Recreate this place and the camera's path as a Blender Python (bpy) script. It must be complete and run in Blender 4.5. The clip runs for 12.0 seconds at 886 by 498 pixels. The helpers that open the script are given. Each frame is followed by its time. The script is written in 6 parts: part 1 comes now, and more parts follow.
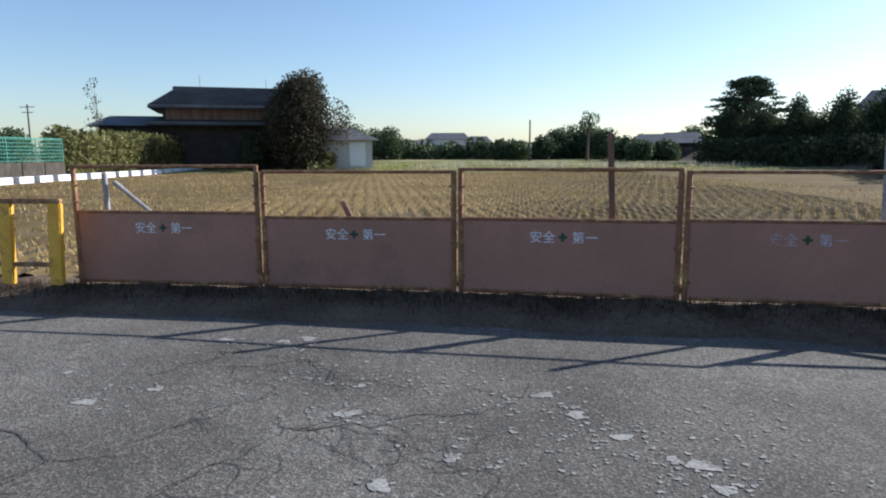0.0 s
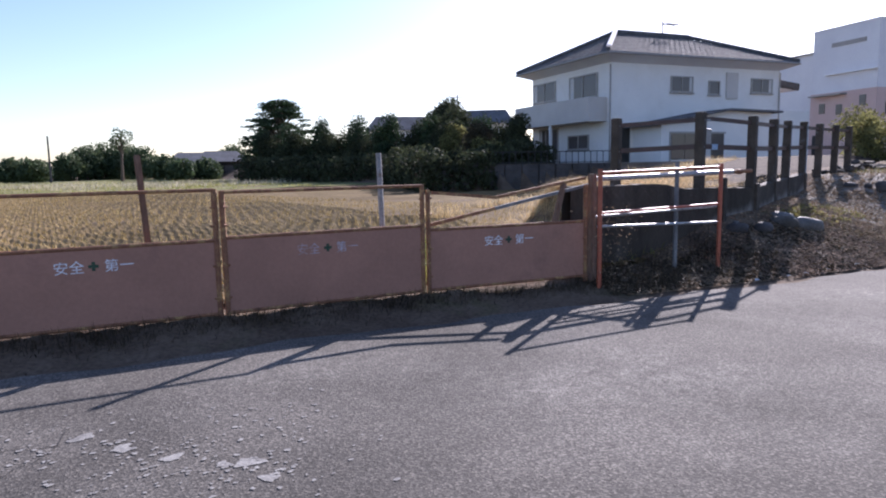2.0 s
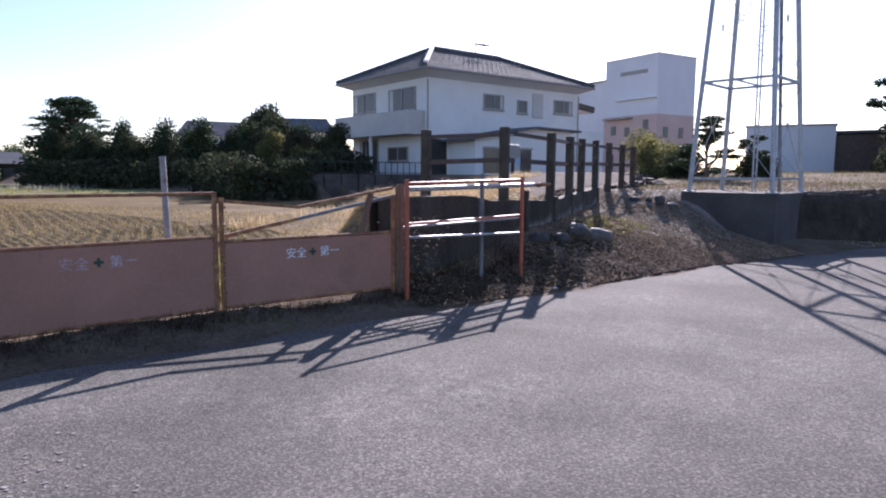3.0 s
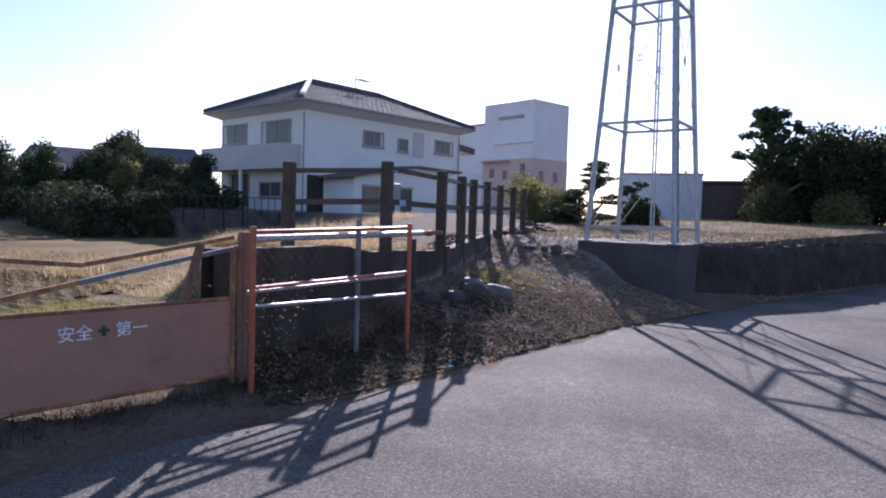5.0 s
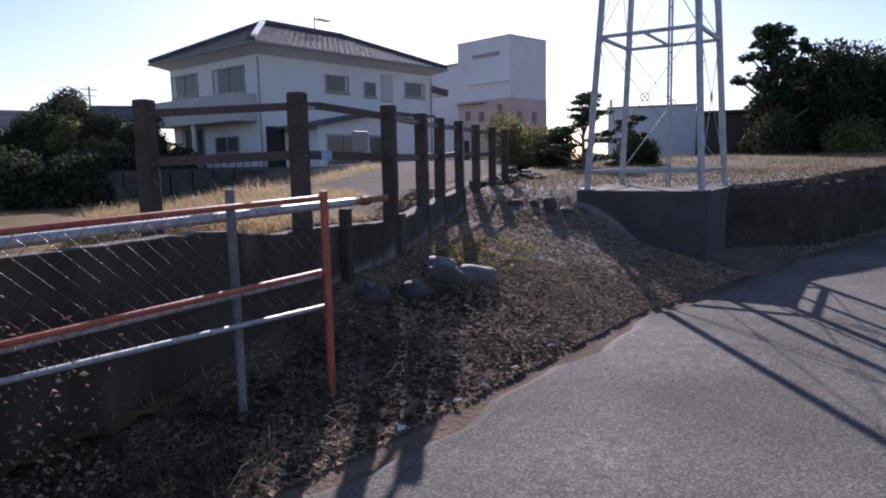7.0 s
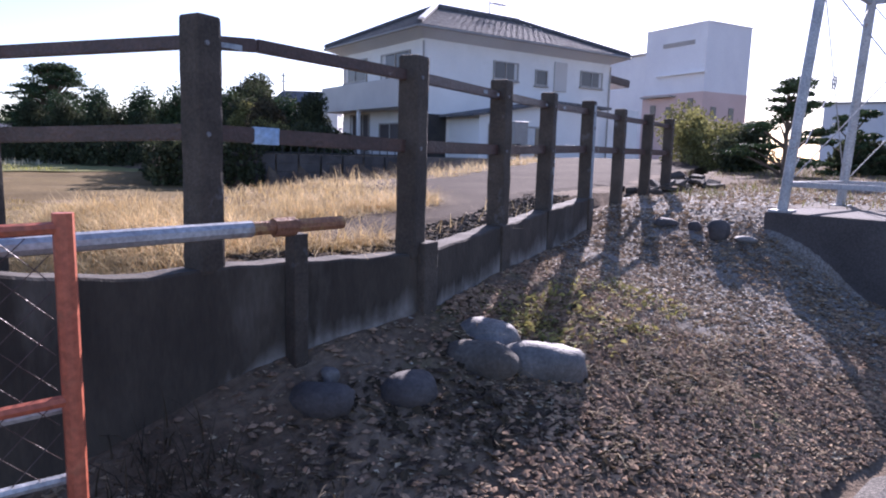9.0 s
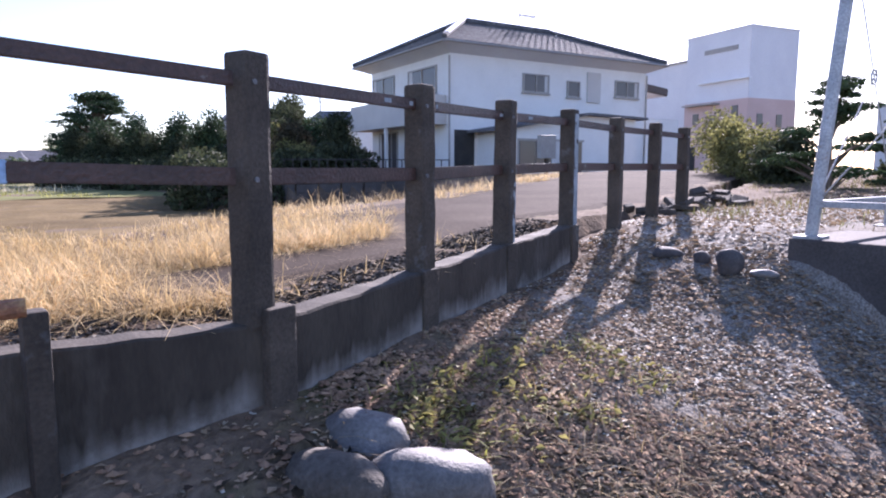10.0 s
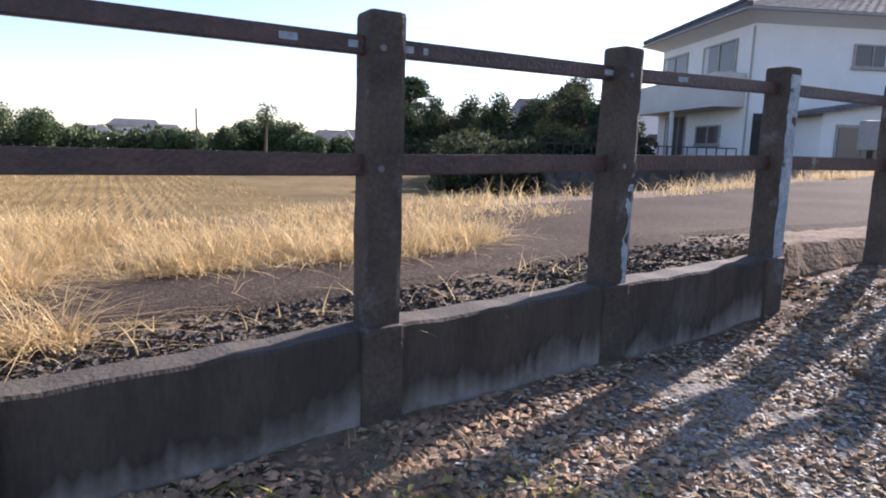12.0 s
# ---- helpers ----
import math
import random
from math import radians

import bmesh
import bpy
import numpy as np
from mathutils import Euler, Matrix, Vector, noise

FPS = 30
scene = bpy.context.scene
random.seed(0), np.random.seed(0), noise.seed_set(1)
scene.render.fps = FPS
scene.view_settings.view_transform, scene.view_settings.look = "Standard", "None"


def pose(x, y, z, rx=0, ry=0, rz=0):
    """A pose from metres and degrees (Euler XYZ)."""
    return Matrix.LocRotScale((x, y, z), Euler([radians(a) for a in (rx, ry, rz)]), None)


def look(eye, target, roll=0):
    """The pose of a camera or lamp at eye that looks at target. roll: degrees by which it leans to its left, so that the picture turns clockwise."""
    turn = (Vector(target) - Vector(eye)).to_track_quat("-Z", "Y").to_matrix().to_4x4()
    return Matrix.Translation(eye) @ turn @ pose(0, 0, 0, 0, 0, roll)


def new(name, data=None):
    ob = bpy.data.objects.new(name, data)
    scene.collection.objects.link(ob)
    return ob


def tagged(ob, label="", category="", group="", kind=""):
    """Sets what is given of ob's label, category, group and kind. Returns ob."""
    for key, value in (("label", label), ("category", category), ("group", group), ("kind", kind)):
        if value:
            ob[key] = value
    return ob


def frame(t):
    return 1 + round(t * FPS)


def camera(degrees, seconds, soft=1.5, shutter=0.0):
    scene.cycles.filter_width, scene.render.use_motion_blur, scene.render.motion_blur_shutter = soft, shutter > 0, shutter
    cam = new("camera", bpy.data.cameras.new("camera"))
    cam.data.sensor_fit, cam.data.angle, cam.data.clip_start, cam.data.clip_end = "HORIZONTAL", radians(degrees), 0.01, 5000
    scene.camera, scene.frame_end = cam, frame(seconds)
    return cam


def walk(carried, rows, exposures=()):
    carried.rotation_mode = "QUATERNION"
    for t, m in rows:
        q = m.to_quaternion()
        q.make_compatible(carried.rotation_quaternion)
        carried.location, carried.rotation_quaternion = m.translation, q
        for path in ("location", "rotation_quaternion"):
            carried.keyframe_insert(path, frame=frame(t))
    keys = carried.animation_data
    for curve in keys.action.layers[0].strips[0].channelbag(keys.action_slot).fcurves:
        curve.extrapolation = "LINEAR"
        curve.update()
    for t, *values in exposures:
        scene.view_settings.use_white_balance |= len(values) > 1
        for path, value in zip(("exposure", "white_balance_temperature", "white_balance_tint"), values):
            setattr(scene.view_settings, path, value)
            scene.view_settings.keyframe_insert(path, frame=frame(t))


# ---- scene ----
cam = camera(67.8, 12.0, soft=2.0)
PATH = [
    (0, (0.657, 0.391, 1.183), (0.538, 2.366, 0.892), -0.3),
    (0.5, (0.661, 0.292, 1.192), (1.039, 2.227, 0.855), -1.2),
    (1, (0.673, 0.214, 1.202), (1.465, 2.028, 0.913), -1.1),
    (1.5, (0.685, 0.186, 1.204), (1.706, 1.888, 0.955), -1.2),
    (2, (0.699, 0.18, 1.207), (1.821, 1.816, 0.955), -1.0),
    (2.5, (0.762, 0.184, 1.205), (2.06, 1.685, 0.959), -0.5),
    (3, (1.004, 0.254, 1.19), (2.521, 1.538, 0.966), 0.3),
    (3.5, (1.304, 0.389, 1.219), (2.87, 1.613, 0.995), 0.1),
    (3.7, (1.419, 0.482, 1.207), (3.032, 1.644, 0.994), 0.1),
    (5.3, (2.66, 1.458, 1.288), (4.421, 2.402, 1.202), 0.9),
    (5.5, (2.852, 1.578, 1.303), (4.644, 2.46, 1.195), -0.4),
    (6, (3.413, 1.86, 1.315), (5.148, 2.848, 1.201), 0.5),
    (6.5, (4.029, 2.124, 1.317), (5.806, 3.018, 1.108), -0.8),
    (7, (4.67, 2.283, 1.323), (6.418, 3.219, 1.06), -1.2),
    (7.2, (4.945, 2.357, 1.315), (6.695, 3.297, 1.079), -0.7),
    (8.8, (6.919, 2.895, 1.338), (8.448, 4.142, 1.011), 1.3),
    (9, (7.178, 2.948, 1.33), (8.62, 4.306, 1.046), 1.5),
    (9.5, (7.793, 3.037, 1.345), (9.176, 4.463, 1.117), 2.1),
    (10, (8.388, 3.114, 1.392), (9.735, 4.572, 1.153), -0.0),
    (10.5, (8.934, 3.202, 1.414), (10.071, 4.828, 1.156), -1.2),
    (11, (9.432, 3.405, 1.42), (10.447, 5.096, 1.094), -1.4),
    (11.2, (9.605, 3.394, 1.412), (10.491, 5.156, 1.08), -1.1),
    (11.5, (9.876, 3.514, 1.408), (10.708, 5.300, 1.063), 0.4),
    (12, (10.187, 3.701, 1.424), (10.784, 5.586, 1.125), 1.9),
]
walk(cam, [(t, look(eye, target, roll)) for t, eye, target, roll in PATH],
     exposures=[(0.0, 0.76, 5780, 12), (0.5, 0.78, 5850, 20), (1.0, 0.92, 5830, 23), (2.5, 1.06, 5830, 27), (3.5, 1.08, 5800, 27), (5.5, 0.82, 5700, 28), (7.0, 0.52, 5850, 28), (9.0, 1.33, 5780, 32), (9.5, 1.68, 5780, 32), (10.5, 1.64, 5880, 29), (12.0, 1.5, 6150, 25)])

# ---- world and sun ----
SUN_AZ, SUN_EL = 61.5, 25.4          # degrees from +y towards +x, degrees above the horizon
world = bpy.data.worlds.new("sky")
scene.world = world
world.use_nodes = True
wn = world.node_tree.nodes
sky = wn.new("ShaderNodeTexSky")
sky.sky_type = "NISHITA"
sky.sun_disc = False
sky.sun_elevation = radians(SUN_EL)
sky.sun_rotation = radians(SUN_AZ)
sky.air_density, sky.dust_density, sky.ozone_density = 1.0, 0.55, 2.0
wn["Background"].inputs["Strength"].default_value = 0.09
world.node_tree.links.new(sky.outputs[0], wn["Background"].inputs["Color"])
sun_data = bpy.data.lights.new("sun", "SUN")
sun_data.energy, sun_data.angle, sun_data.color = 5.0, radians(0.5), (1.0, 0.93, 0.82)
sun = new("sun", sun_data)
sun_dir = Vector((math.sin(radians(SUN_AZ)) * math.cos(radians(SUN_EL)), math.cos(radians(SUN_AZ)) * math.cos(radians(SUN_EL)), math.sin(radians(SUN_EL))))
sun.matrix_world = look(sun_dir * 60, (0, 0, 0))


# ---- materials ----
def ramp(nt, fac, stops):
    r = nt.nodes.new("ShaderNodeValToRGB")
    while len(r.color_ramp.elements) < len(stops):
        r.color_ramp.elements.new(0.5)
    for e, (p, c) in zip(r.color_ramp.elements, stops):
        e.position, e.color = p, (*c, 1)
    nt.links.new(fac, r.inputs[0])
    return r.outputs[0]


def noise_tex(nt, vec, scale, detail=4, rough=0.6):
    n = nt.nodes.new("ShaderNodeTexNoise")
    n.inputs["Scale"].default_value, n.inputs["Detail"].default_value, n.inputs["Roughness"].default_value = scale, detail, rough
    nt.links.new(vec, n.inputs["Vector"])
    return n.outputs["Fac"]


def mixc(nt, fac, a, b, mode="MIX"):
    m = nt.nodes.new("ShaderNodeMix")
    m.data_type, m.blend_type = "RGBA", mode
    for k, v in ((0, fac), (6, a), (7, b)):
        if hasattr(v, "links"):
            nt.links.new(v, m.inputs[k])
        else:
            m.inputs[k].default_value = v if k == 0 else (*v, 1)
    return m.outputs[2]


def surface(name, a, b, scale=4.0, rough=0.8, bump=0.2, fine=40.0, metal=0.0, stain=None, stain_scale=1.2, stain_amt=(0.55, 0.7), vary=0.0, spec=0.5, stretch=(1, 1, 1), grit=1.0):
    """Two tones mixed by a coarse noise, darkened and lightened by a fine one; stains of a third tone; relief from the fine noise."""
    m = bpy.data.materials.new(name)
    m.use_nodes = True
    nt = m.node_tree
    bsdf = nt.nodes["Principled BSDF"]
    geo = nt.nodes.new("ShaderNodeNewGeometry")
    mp = nt.nodes.new("ShaderNodeMapping")
    mp.inputs["Scale"].default_value = stretch
    nt.links.new(geo.outputs["Position"], mp.inputs["Vector"])
    vec = mp.outputs[0]
    coarse = noise_tex(nt, vec, scale)
    small = noise_tex(nt, vec, fine, 3)
    col = ramp(nt, coarse, [(0.35, a), (0.65, b)])
    if stain:
        s = noise_tex(nt, vec, stain_scale, 5, 0.65)
        f = ramp(nt, s, [(stain_amt[0], (0, 0, 0)), (stain_amt[1], (1, 1, 1))])
        col = mixc(nt, f, col, stain)
    grain = ramp(nt, small, [(0.3, (1 - 0.28 * grit,) * 3), (0.7, (1 + 0.25 * grit,) * 3)])
    col = mixc(nt, 1.0, col, grain, "MULTIPLY")
    if vary:
        info = nt.nodes.new("ShaderNodeObjectInfo")
        v = ramp(nt, info.outputs["Random"], [(0.0, (1 - vary,) * 3), (1.0, (1 + vary,) * 3)])
        col = mixc(nt, 1.0, col, v, "MULTIPLY")
    nt.links.new(col, bsdf.inputs["Base Color"])
    bsdf.inputs["Roughness"].default_value = rough
    bsdf.inputs["Metallic"].default_value = metal
    bsdf.inputs["Specular IOR Level"].default_value = spec
    if bump:
        bp = nt.nodes.new("ShaderNodeBump")
        bp.inputs["Strength"].default_value, bp.inputs["Distance"].default_value = bump, 0.02
        nt.links.new(small, bp.inputs["Height"])
        nt.links.new(bp.outputs[0], bsdf.inputs["Normal"])
    return m


def leafy(name, a, b, rough=0.75, trans=0.25, scale=0.7, spec=0.2):
    """Leaves: tone varies from leaf to leaf and clump to clump; light shines through a little."""
    m = surface(name, a, b, scale, rough, 0.0, 9.0, spec=spec)
    nt = m.node_tree
    bsdf = nt.nodes["Principled BSDF"]
    link = bsdf.inputs["Base Color"].links[0].from_socket
    geo = nt.nodes.new("ShaderNodeNewGeometry")
    v = ramp(nt, geo.outputs["Random Per Island"], [(0.0, (0.6, 0.6, 0.6)), (1.0, (1.4, 1.4, 1.3))])
    col = mixc(nt, 1.0, link, v, "MULTIPLY")
    nt.links.new(col, bsdf.inputs["Base Color"])
    t = nt.nodes.new("ShaderNodeBsdfTranslucent")
    nt.links.new(col, t.inputs["Color"])
    mix = nt.nodes.new("ShaderNodeMixShader")
    mix.inputs[0].default_value = trans
    nt.links.new(bsdf.outputs[0], mix.inputs[1])
    nt.links.new(t.outputs[0], mix.inputs[2])
    nt.links.new(mix.outputs[0], nt.nodes["Material Output"].inputs["Surface"])
    return m


def asphalt(name, base, light, spec=0.15, stones=110.0, dust=False):
    """Worn asphalt: pale and dark stones in the binder, patches of pale spilled mortar, faint cracks."""
    m = surface(name, base, light, 0.7, 0.75, 0.0, 60.0)
    nt = m.node_tree
    bsdf = nt.nodes["Principled BSDF"]
    col = bsdf.inputs["Base Color"].links[0].from_socket
    geo = nt.nodes.new("ShaderNodeNewGeometry")
    vor = nt.nodes.new("ShaderNodeTexVoronoi")
    vor.inputs["Scale"].default_value = stones
    nt.links.new(geo.outputs["Position"], vor.inputs["Vector"])
    stone = ramp(nt, vor.outputs["Color"], [(0.0, (0.55, 0.55, 0.55)), (0.55, (0.95, 0.95, 0.95)), (0.92, (1.75, 1.72, 1.66))])
    if dust:
        # pale dried dust in broad patches, thicker where the fine noise is high
        broad = ramp(nt, noise_tex(nt, geo.outputs["Position"], 0.55, 5, 0.6), [(0.44, (0, 0, 0)), (0.68, (0.7, 0.7, 0.7))])
        fine_ = ramp(nt, noise_tex(nt, geo.outputs["Position"], 9.0, 6, 0.7), [(0.38, (0.15, 0.15, 0.15)), (0.62, (1, 1, 1))])
        col = mixc(nt, mixc(nt, 1.0, broad, fine_, "MULTIPLY"), col, (0.235, 0.222, 0.20))
    col = mixc(nt, 1.0, col, stone, "MULTIPLY")
    if dust:
        # dark open pits between the stones where the binder has worn away
        worn = ramp(nt, noise_tex(nt, geo.outputs["Position"], 0.8, 4, 0.6), [(0.45, (0, 0, 0)), (0.6, (0.8, 0.8, 0.8))])
        pit = ramp(nt, noise_tex(nt, geo.outputs["Position"], 48.0, 5, 0.75), [(0.36, (1, 1, 1)), (0.44, (0, 0, 0))])
        col = mixc(nt, mixc(nt, 1.0, worn, pit, "MULTIPLY"), col, (0.03, 0.028, 0.026))
    nt.links.new(col, bsdf.inputs["Base Color"])
    bp = nt.nodes.new("ShaderNodeBump")
    bp.inputs["Strength"].default_value, bp.inputs["Distance"].default_value = 0.38, 0.006
    nt.links.new(vor.outputs["Distance"], bp.inputs["Height"])
    nt.links.new(bp.outputs[0], bsdf.inputs["Normal"])
    bsdf.inputs["Roughness"].default_value = 0.92
    bsdf.inputs["Specular IOR Level"].default_value = spec
    return m


def glass(name, tint):
    m = bpy.data.materials.new(name)
    m.use_nodes = True
    b = m.node_tree.nodes["Principled BSDF"]
    b.inputs["Base Color"].default_value = (*tint, 1)
    b.inputs["Roughness"].default_value = 0.06
    b.inputs["Specular IOR Level"].default_value = 0.5
    return m


M_ROAD = asphalt("road_asphalt", (0.086, 0.080, 0.072), (0.140, 0.130, 0.116), 0.15, 100.0, True)
M_LANE = asphalt("lane_asphalt", (0.056, 0.043, 0.035), (0.082, 0.065, 0.052), 0.03)
M_SOIL = surface("soil", (0.11, 0.078, 0.054), (0.18, 0.134, 0.094), 1.3, 1.0, 0.9, 26.0, spec=0.15, stain=(0.11, 0.10, 0.045), stain_scale=0.8, stain_amt=(0.55, 0.7))
nt = M_SOIL.node_tree
bed_at = nt.nodes.new("ShaderNodeAttribute")
bed_at.attribute_name = "gravel_bed"
soil_bsdf = nt.nodes["Principled BSDF"]
soil_col = soil_bsdf.inputs["Base Color"].links[0].from_socket
bed_geo = nt.nodes.new("ShaderNodeNewGeometry")
bed_patch = ramp(nt, noise_tex(nt, bed_geo.outputs["Position"], 5.0, 6, 0.7), [(0.3, (0.45, 0.45, 0.45)), (0.6, (1, 1, 1))])
bed_grit = ramp(nt, noise_tex(nt, bed_geo.outputs["Position"], 70.0, 3, 0.6), [(0.35, (0.11, 0.098, 0.085)), (0.65, (0.34, 0.315, 0.28))])
nt.links.new(mixc(nt, mixc(nt, 1.0, bed_at.outputs["Color"], bed_patch, "MULTIPLY"), soil_col, bed_grit), soil_bsdf.inputs["Base Color"])
M_FIELD = surface("field_soil", (0.115, 0.080, 0.036), (0.172, 0.124, 0.055), 0.25, 1.0, 0.8, 14.0, spec=0.1, stain=(0.21, 0.15, 0.075), stain_scale=0.5, stain_amt=(0.5, 0.75))
M_STUBBLE = leafy("stubble", (0.35, 0.26, 0.115), (0.46, 0.345, 0.155), 0.8, 0.25)
M_DRYGRASS = leafy("dry_grass", (0.50, 0.365, 0.185), (0.74, 0.57, 0.33), 0.7, 0.3)
M_DULLGRASS = leafy("dull_dry_grass", (0.22, 0.165, 0.09), (0.33, 0.26, 0.15), 0.8, 0.25)
M_GREENGRASS = leafy("green_grass", (0.21, 0.22, 0.055), (0.36, 0.345, 0.10), 0.7, 0.35)
M_LITTER = leafy("dead_leaves", (0.25, 0.18, 0.12), (0.42, 0.31, 0.21), 0.9, 0.15, 3.0)
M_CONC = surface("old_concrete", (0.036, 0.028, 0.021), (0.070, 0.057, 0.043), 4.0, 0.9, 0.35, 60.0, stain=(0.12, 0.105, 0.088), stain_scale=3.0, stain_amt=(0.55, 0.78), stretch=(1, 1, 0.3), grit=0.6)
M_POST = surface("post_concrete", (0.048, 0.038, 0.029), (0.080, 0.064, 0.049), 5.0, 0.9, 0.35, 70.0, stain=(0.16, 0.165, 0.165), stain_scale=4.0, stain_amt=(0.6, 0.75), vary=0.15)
M_PLINTH = surface("plinth_concrete", (0.062, 0.055, 0.052), (0.095, 0.086, 0.082), 2.0, 0.9, 0.3, 60.0, stain=(0.05, 0.044, 0.04))
M_BANK = surface("dark_earth_wall", (0.042, 0.034, 0.029), (0.075, 0.06, 0.05), 3.0, 1.0, 0.9, 25.0, spec=0.1, stain=(0.10, 0.09, 0.075), stain_scale=2.0, stain_amt=(0.6, 0.75))
M_RUST = surface("rusty_steel", (0.20, 0.085, 0.045), (0.30, 0.14, 0.07), 9.0, 0.75, 0.4, 90.0, stain=(0.40, 0.24, 0.10), stain_scale=12.0, stain_amt=(0.5, 0.62))
M_SHEET = surface("faded_orange_sheet", (0.33, 0.165, 0.115), (0.40, 0.20, 0.14), 1.5, 0.6, 0.05, 30.0, stain=(0.20, 0.10, 0.08), stain_scale=1.6, stain_amt=(0.55, 0.8), grit=0.25)
M_RAIL = surface("brown_rail", (0.05, 0.028, 0.023), (0.085, 0.046, 0.036), 6.0, 0.42, 0.3, 60.0, stain=(0.22, 0.20, 0.18), stain_scale=5.0, stain_amt=(0.66, 0.7))
M_ORANGE = surface("orange_paint", (0.36, 0.085, 0.045), (0.45, 0.12, 0.06), 5.0, 0.5, 0.1, 60.0, stain=(0.35, 0.13, 0.07), stain_scale=9.0)
M_YELLOW = surface("yellow_paint", (0.70, 0.36, 0.03), (0.80, 0.45, 0.05), 4.0, 0.55, 0.1, 60.0, stain=(0.25, 0.13, 0.05), stain_scale=6.0)
M_GALV = surface("galvanised_pipe", (0.34, 0.35, 0.36), (0.47, 0.48, 0.49), 8.0, 0.5, 0.1, 60.0, 0.4, stain=(0.26, 0.22, 0.19), stain_scale=6.0, stain_amt=(0.6, 0.75))
M_OLDGALV = surface("dull_galvanised_steel", (0.16, 0.16, 0.165), (0.24, 0.24, 0.24), 8.0, 0.7, 0.2, 60.0, 0.2)
M_TOWER = surface("tower_steel", (0.33, 0.345, 0.36), (0.45, 0.46, 0.47), 6.0, 0.5, 0.1, 60.0, 0.4, stain=(0.30, 0.22, 0.16), stain_scale=7.0, stain_amt=(0.62, 0.75))
M_WOOD = surface("weathered_wood", (0.16, 0.09, 0.06), (0.26, 0.16, 0.11), 4.0, 0.85, 0.4, 50.0, stretch=(1, 1, 0.2))
M_OLDWOOD = surface("charred_boards", (0.035, 0.03, 0.028), (0.06, 0.05, 0.045), 2.0, 0.9, 0.2, 20.0)
M_WHITEWALL = surface("white_render", (0.74, 0.73, 0.70), (0.80, 0.79, 0.76), 0.6, 0.85, 0.05, 20.0, grit=0.12, stain=(0.66, 0.64, 0.60), stain_scale=0.5, stain_amt=(0.55, 0.8))
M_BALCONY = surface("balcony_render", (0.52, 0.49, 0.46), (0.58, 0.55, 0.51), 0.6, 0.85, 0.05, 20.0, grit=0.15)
M_TILE = surface("grey_roof_tile", (0.105, 0.107, 0.113), (0.165, 0.166, 0.172), 2.5, 0.9, 0.3, 9.0, spec=0.1, grit=1.3)
M_DARKTILE = surface("dark_roof_tile", (0.07, 0.073, 0.08), (0.115, 0.118, 0.13), 1.0, 0.75, 0.2, 12.0)
M_FRAME = surface("window_frame", (0.30, 0.28, 0.26), (0.36, 0.34, 0.31), 3.0, 0.5, 0.0)
M_GLASS = glass("window_glass", (0.12, 0.105, 0.10))
M_CURTAIN = surface("curtain", (0.55, 0.54, 0.52), (0.65, 0.64, 0.61), 6.0, 0.9, 0.0, stretch=(3, 3, 0.2))
M_DARK = surface("dark_interior", (0.03, 0.03, 0.03), (0.05, 0.045, 0.04), 2.0, 0.9, 0.0)
M_BLDG = surface("building_panel", (0.66, 0.66, 0.68), (0.72, 0.72, 0.73), 0.4, 0.7, 0.03, 8.0, grit=0.12)
M_PINK = surface("pink_wall", (0.55, 0.40, 0.36), (0.60, 0.45, 0.41), 0.4, 0.8, 0.03, 8.0, grit=0.15)
M_STONE = surface("river_stone", (0.11, 0.105, 0.10), (0.19, 0.182, 0.175), 6.0, 0.7, 0.3, 60.0, stain=(0.11, 0.10, 0.09), stain_scale=4.0, vary=0.15)
M_WHITE = surface("white_paint", (0.78, 0.78, 0.78), (0.82, 0.82, 0.82), 2.0, 0.6, 0.05)
M_WORN_WHITE = surface("worn_lettering", (0.85, 0.85, 0.87), (0.72, 0.71, 0.75), 14.0, 0.6, 0.0)
M_DARKGREEN = surface("dark_green_paint", (0.02, 0.05, 0.03), (0.03, 0.07, 0.04), 8.0, 0.6, 0.0)
M_NET = surface("green_mesh", (0.08, 0.30, 0.22), (0.12, 0.36, 0.27), 3.0, 0.6, 0.0)
M_BARK = surface("bark", (0.09, 0.065, 0.045), (0.15, 0.11, 0.08), 3.0, 0.95, 0.6, 25.0, stretch=(1, 1, 0.3))
M_LEAF = leafy("dark_leaves", (0.038, 0.046, 0.027), (0.068, 0.08, 0.042), 0.9)
M_LEAF2 = leafy("sunny_leaves", (0.13, 0.13, 0.05), (0.23, 0.22, 0.09), 0.75, 0.4)
M_BROWNLEAF = leafy("brown_green_leaves", (0.050, 0.046, 0.030), (0.085, 0.074, 0.048), 0.9)
M_PINE = leafy("pine_needles", (0.03, 0.055, 0.028), (0.06, 0.09, 0.04), 0.7, 0.15)
M_FARLEAF = leafy("far_leaves", (0.06, 0.09, 0.05), (0.10, 0.13, 0.06))
M_PEEL = surface("peeling_blue_paint", (0.22, 0.27, 0.31), (0.36, 0.40, 0.43), 14.0, 0.6, 0.3, 60.0)
M_TAPE = surface("blue_tape", (0.25, 0.38, 0.55), (0.35, 0.48, 0.62), 9.0, 0.4, 0.1)
M_REDCAR = surface("red_car_paint", (0.50, 0.03, 0.03), (0.55, 0.04, 0.04), 1.0, 0.3, 0.0)


# ---- mesh helpers ----
def quads(verts, faces, name="mesh"):
    me = bpy.data.meshes.new(name)
    me.from_pydata(verts, [], faces)
    return me


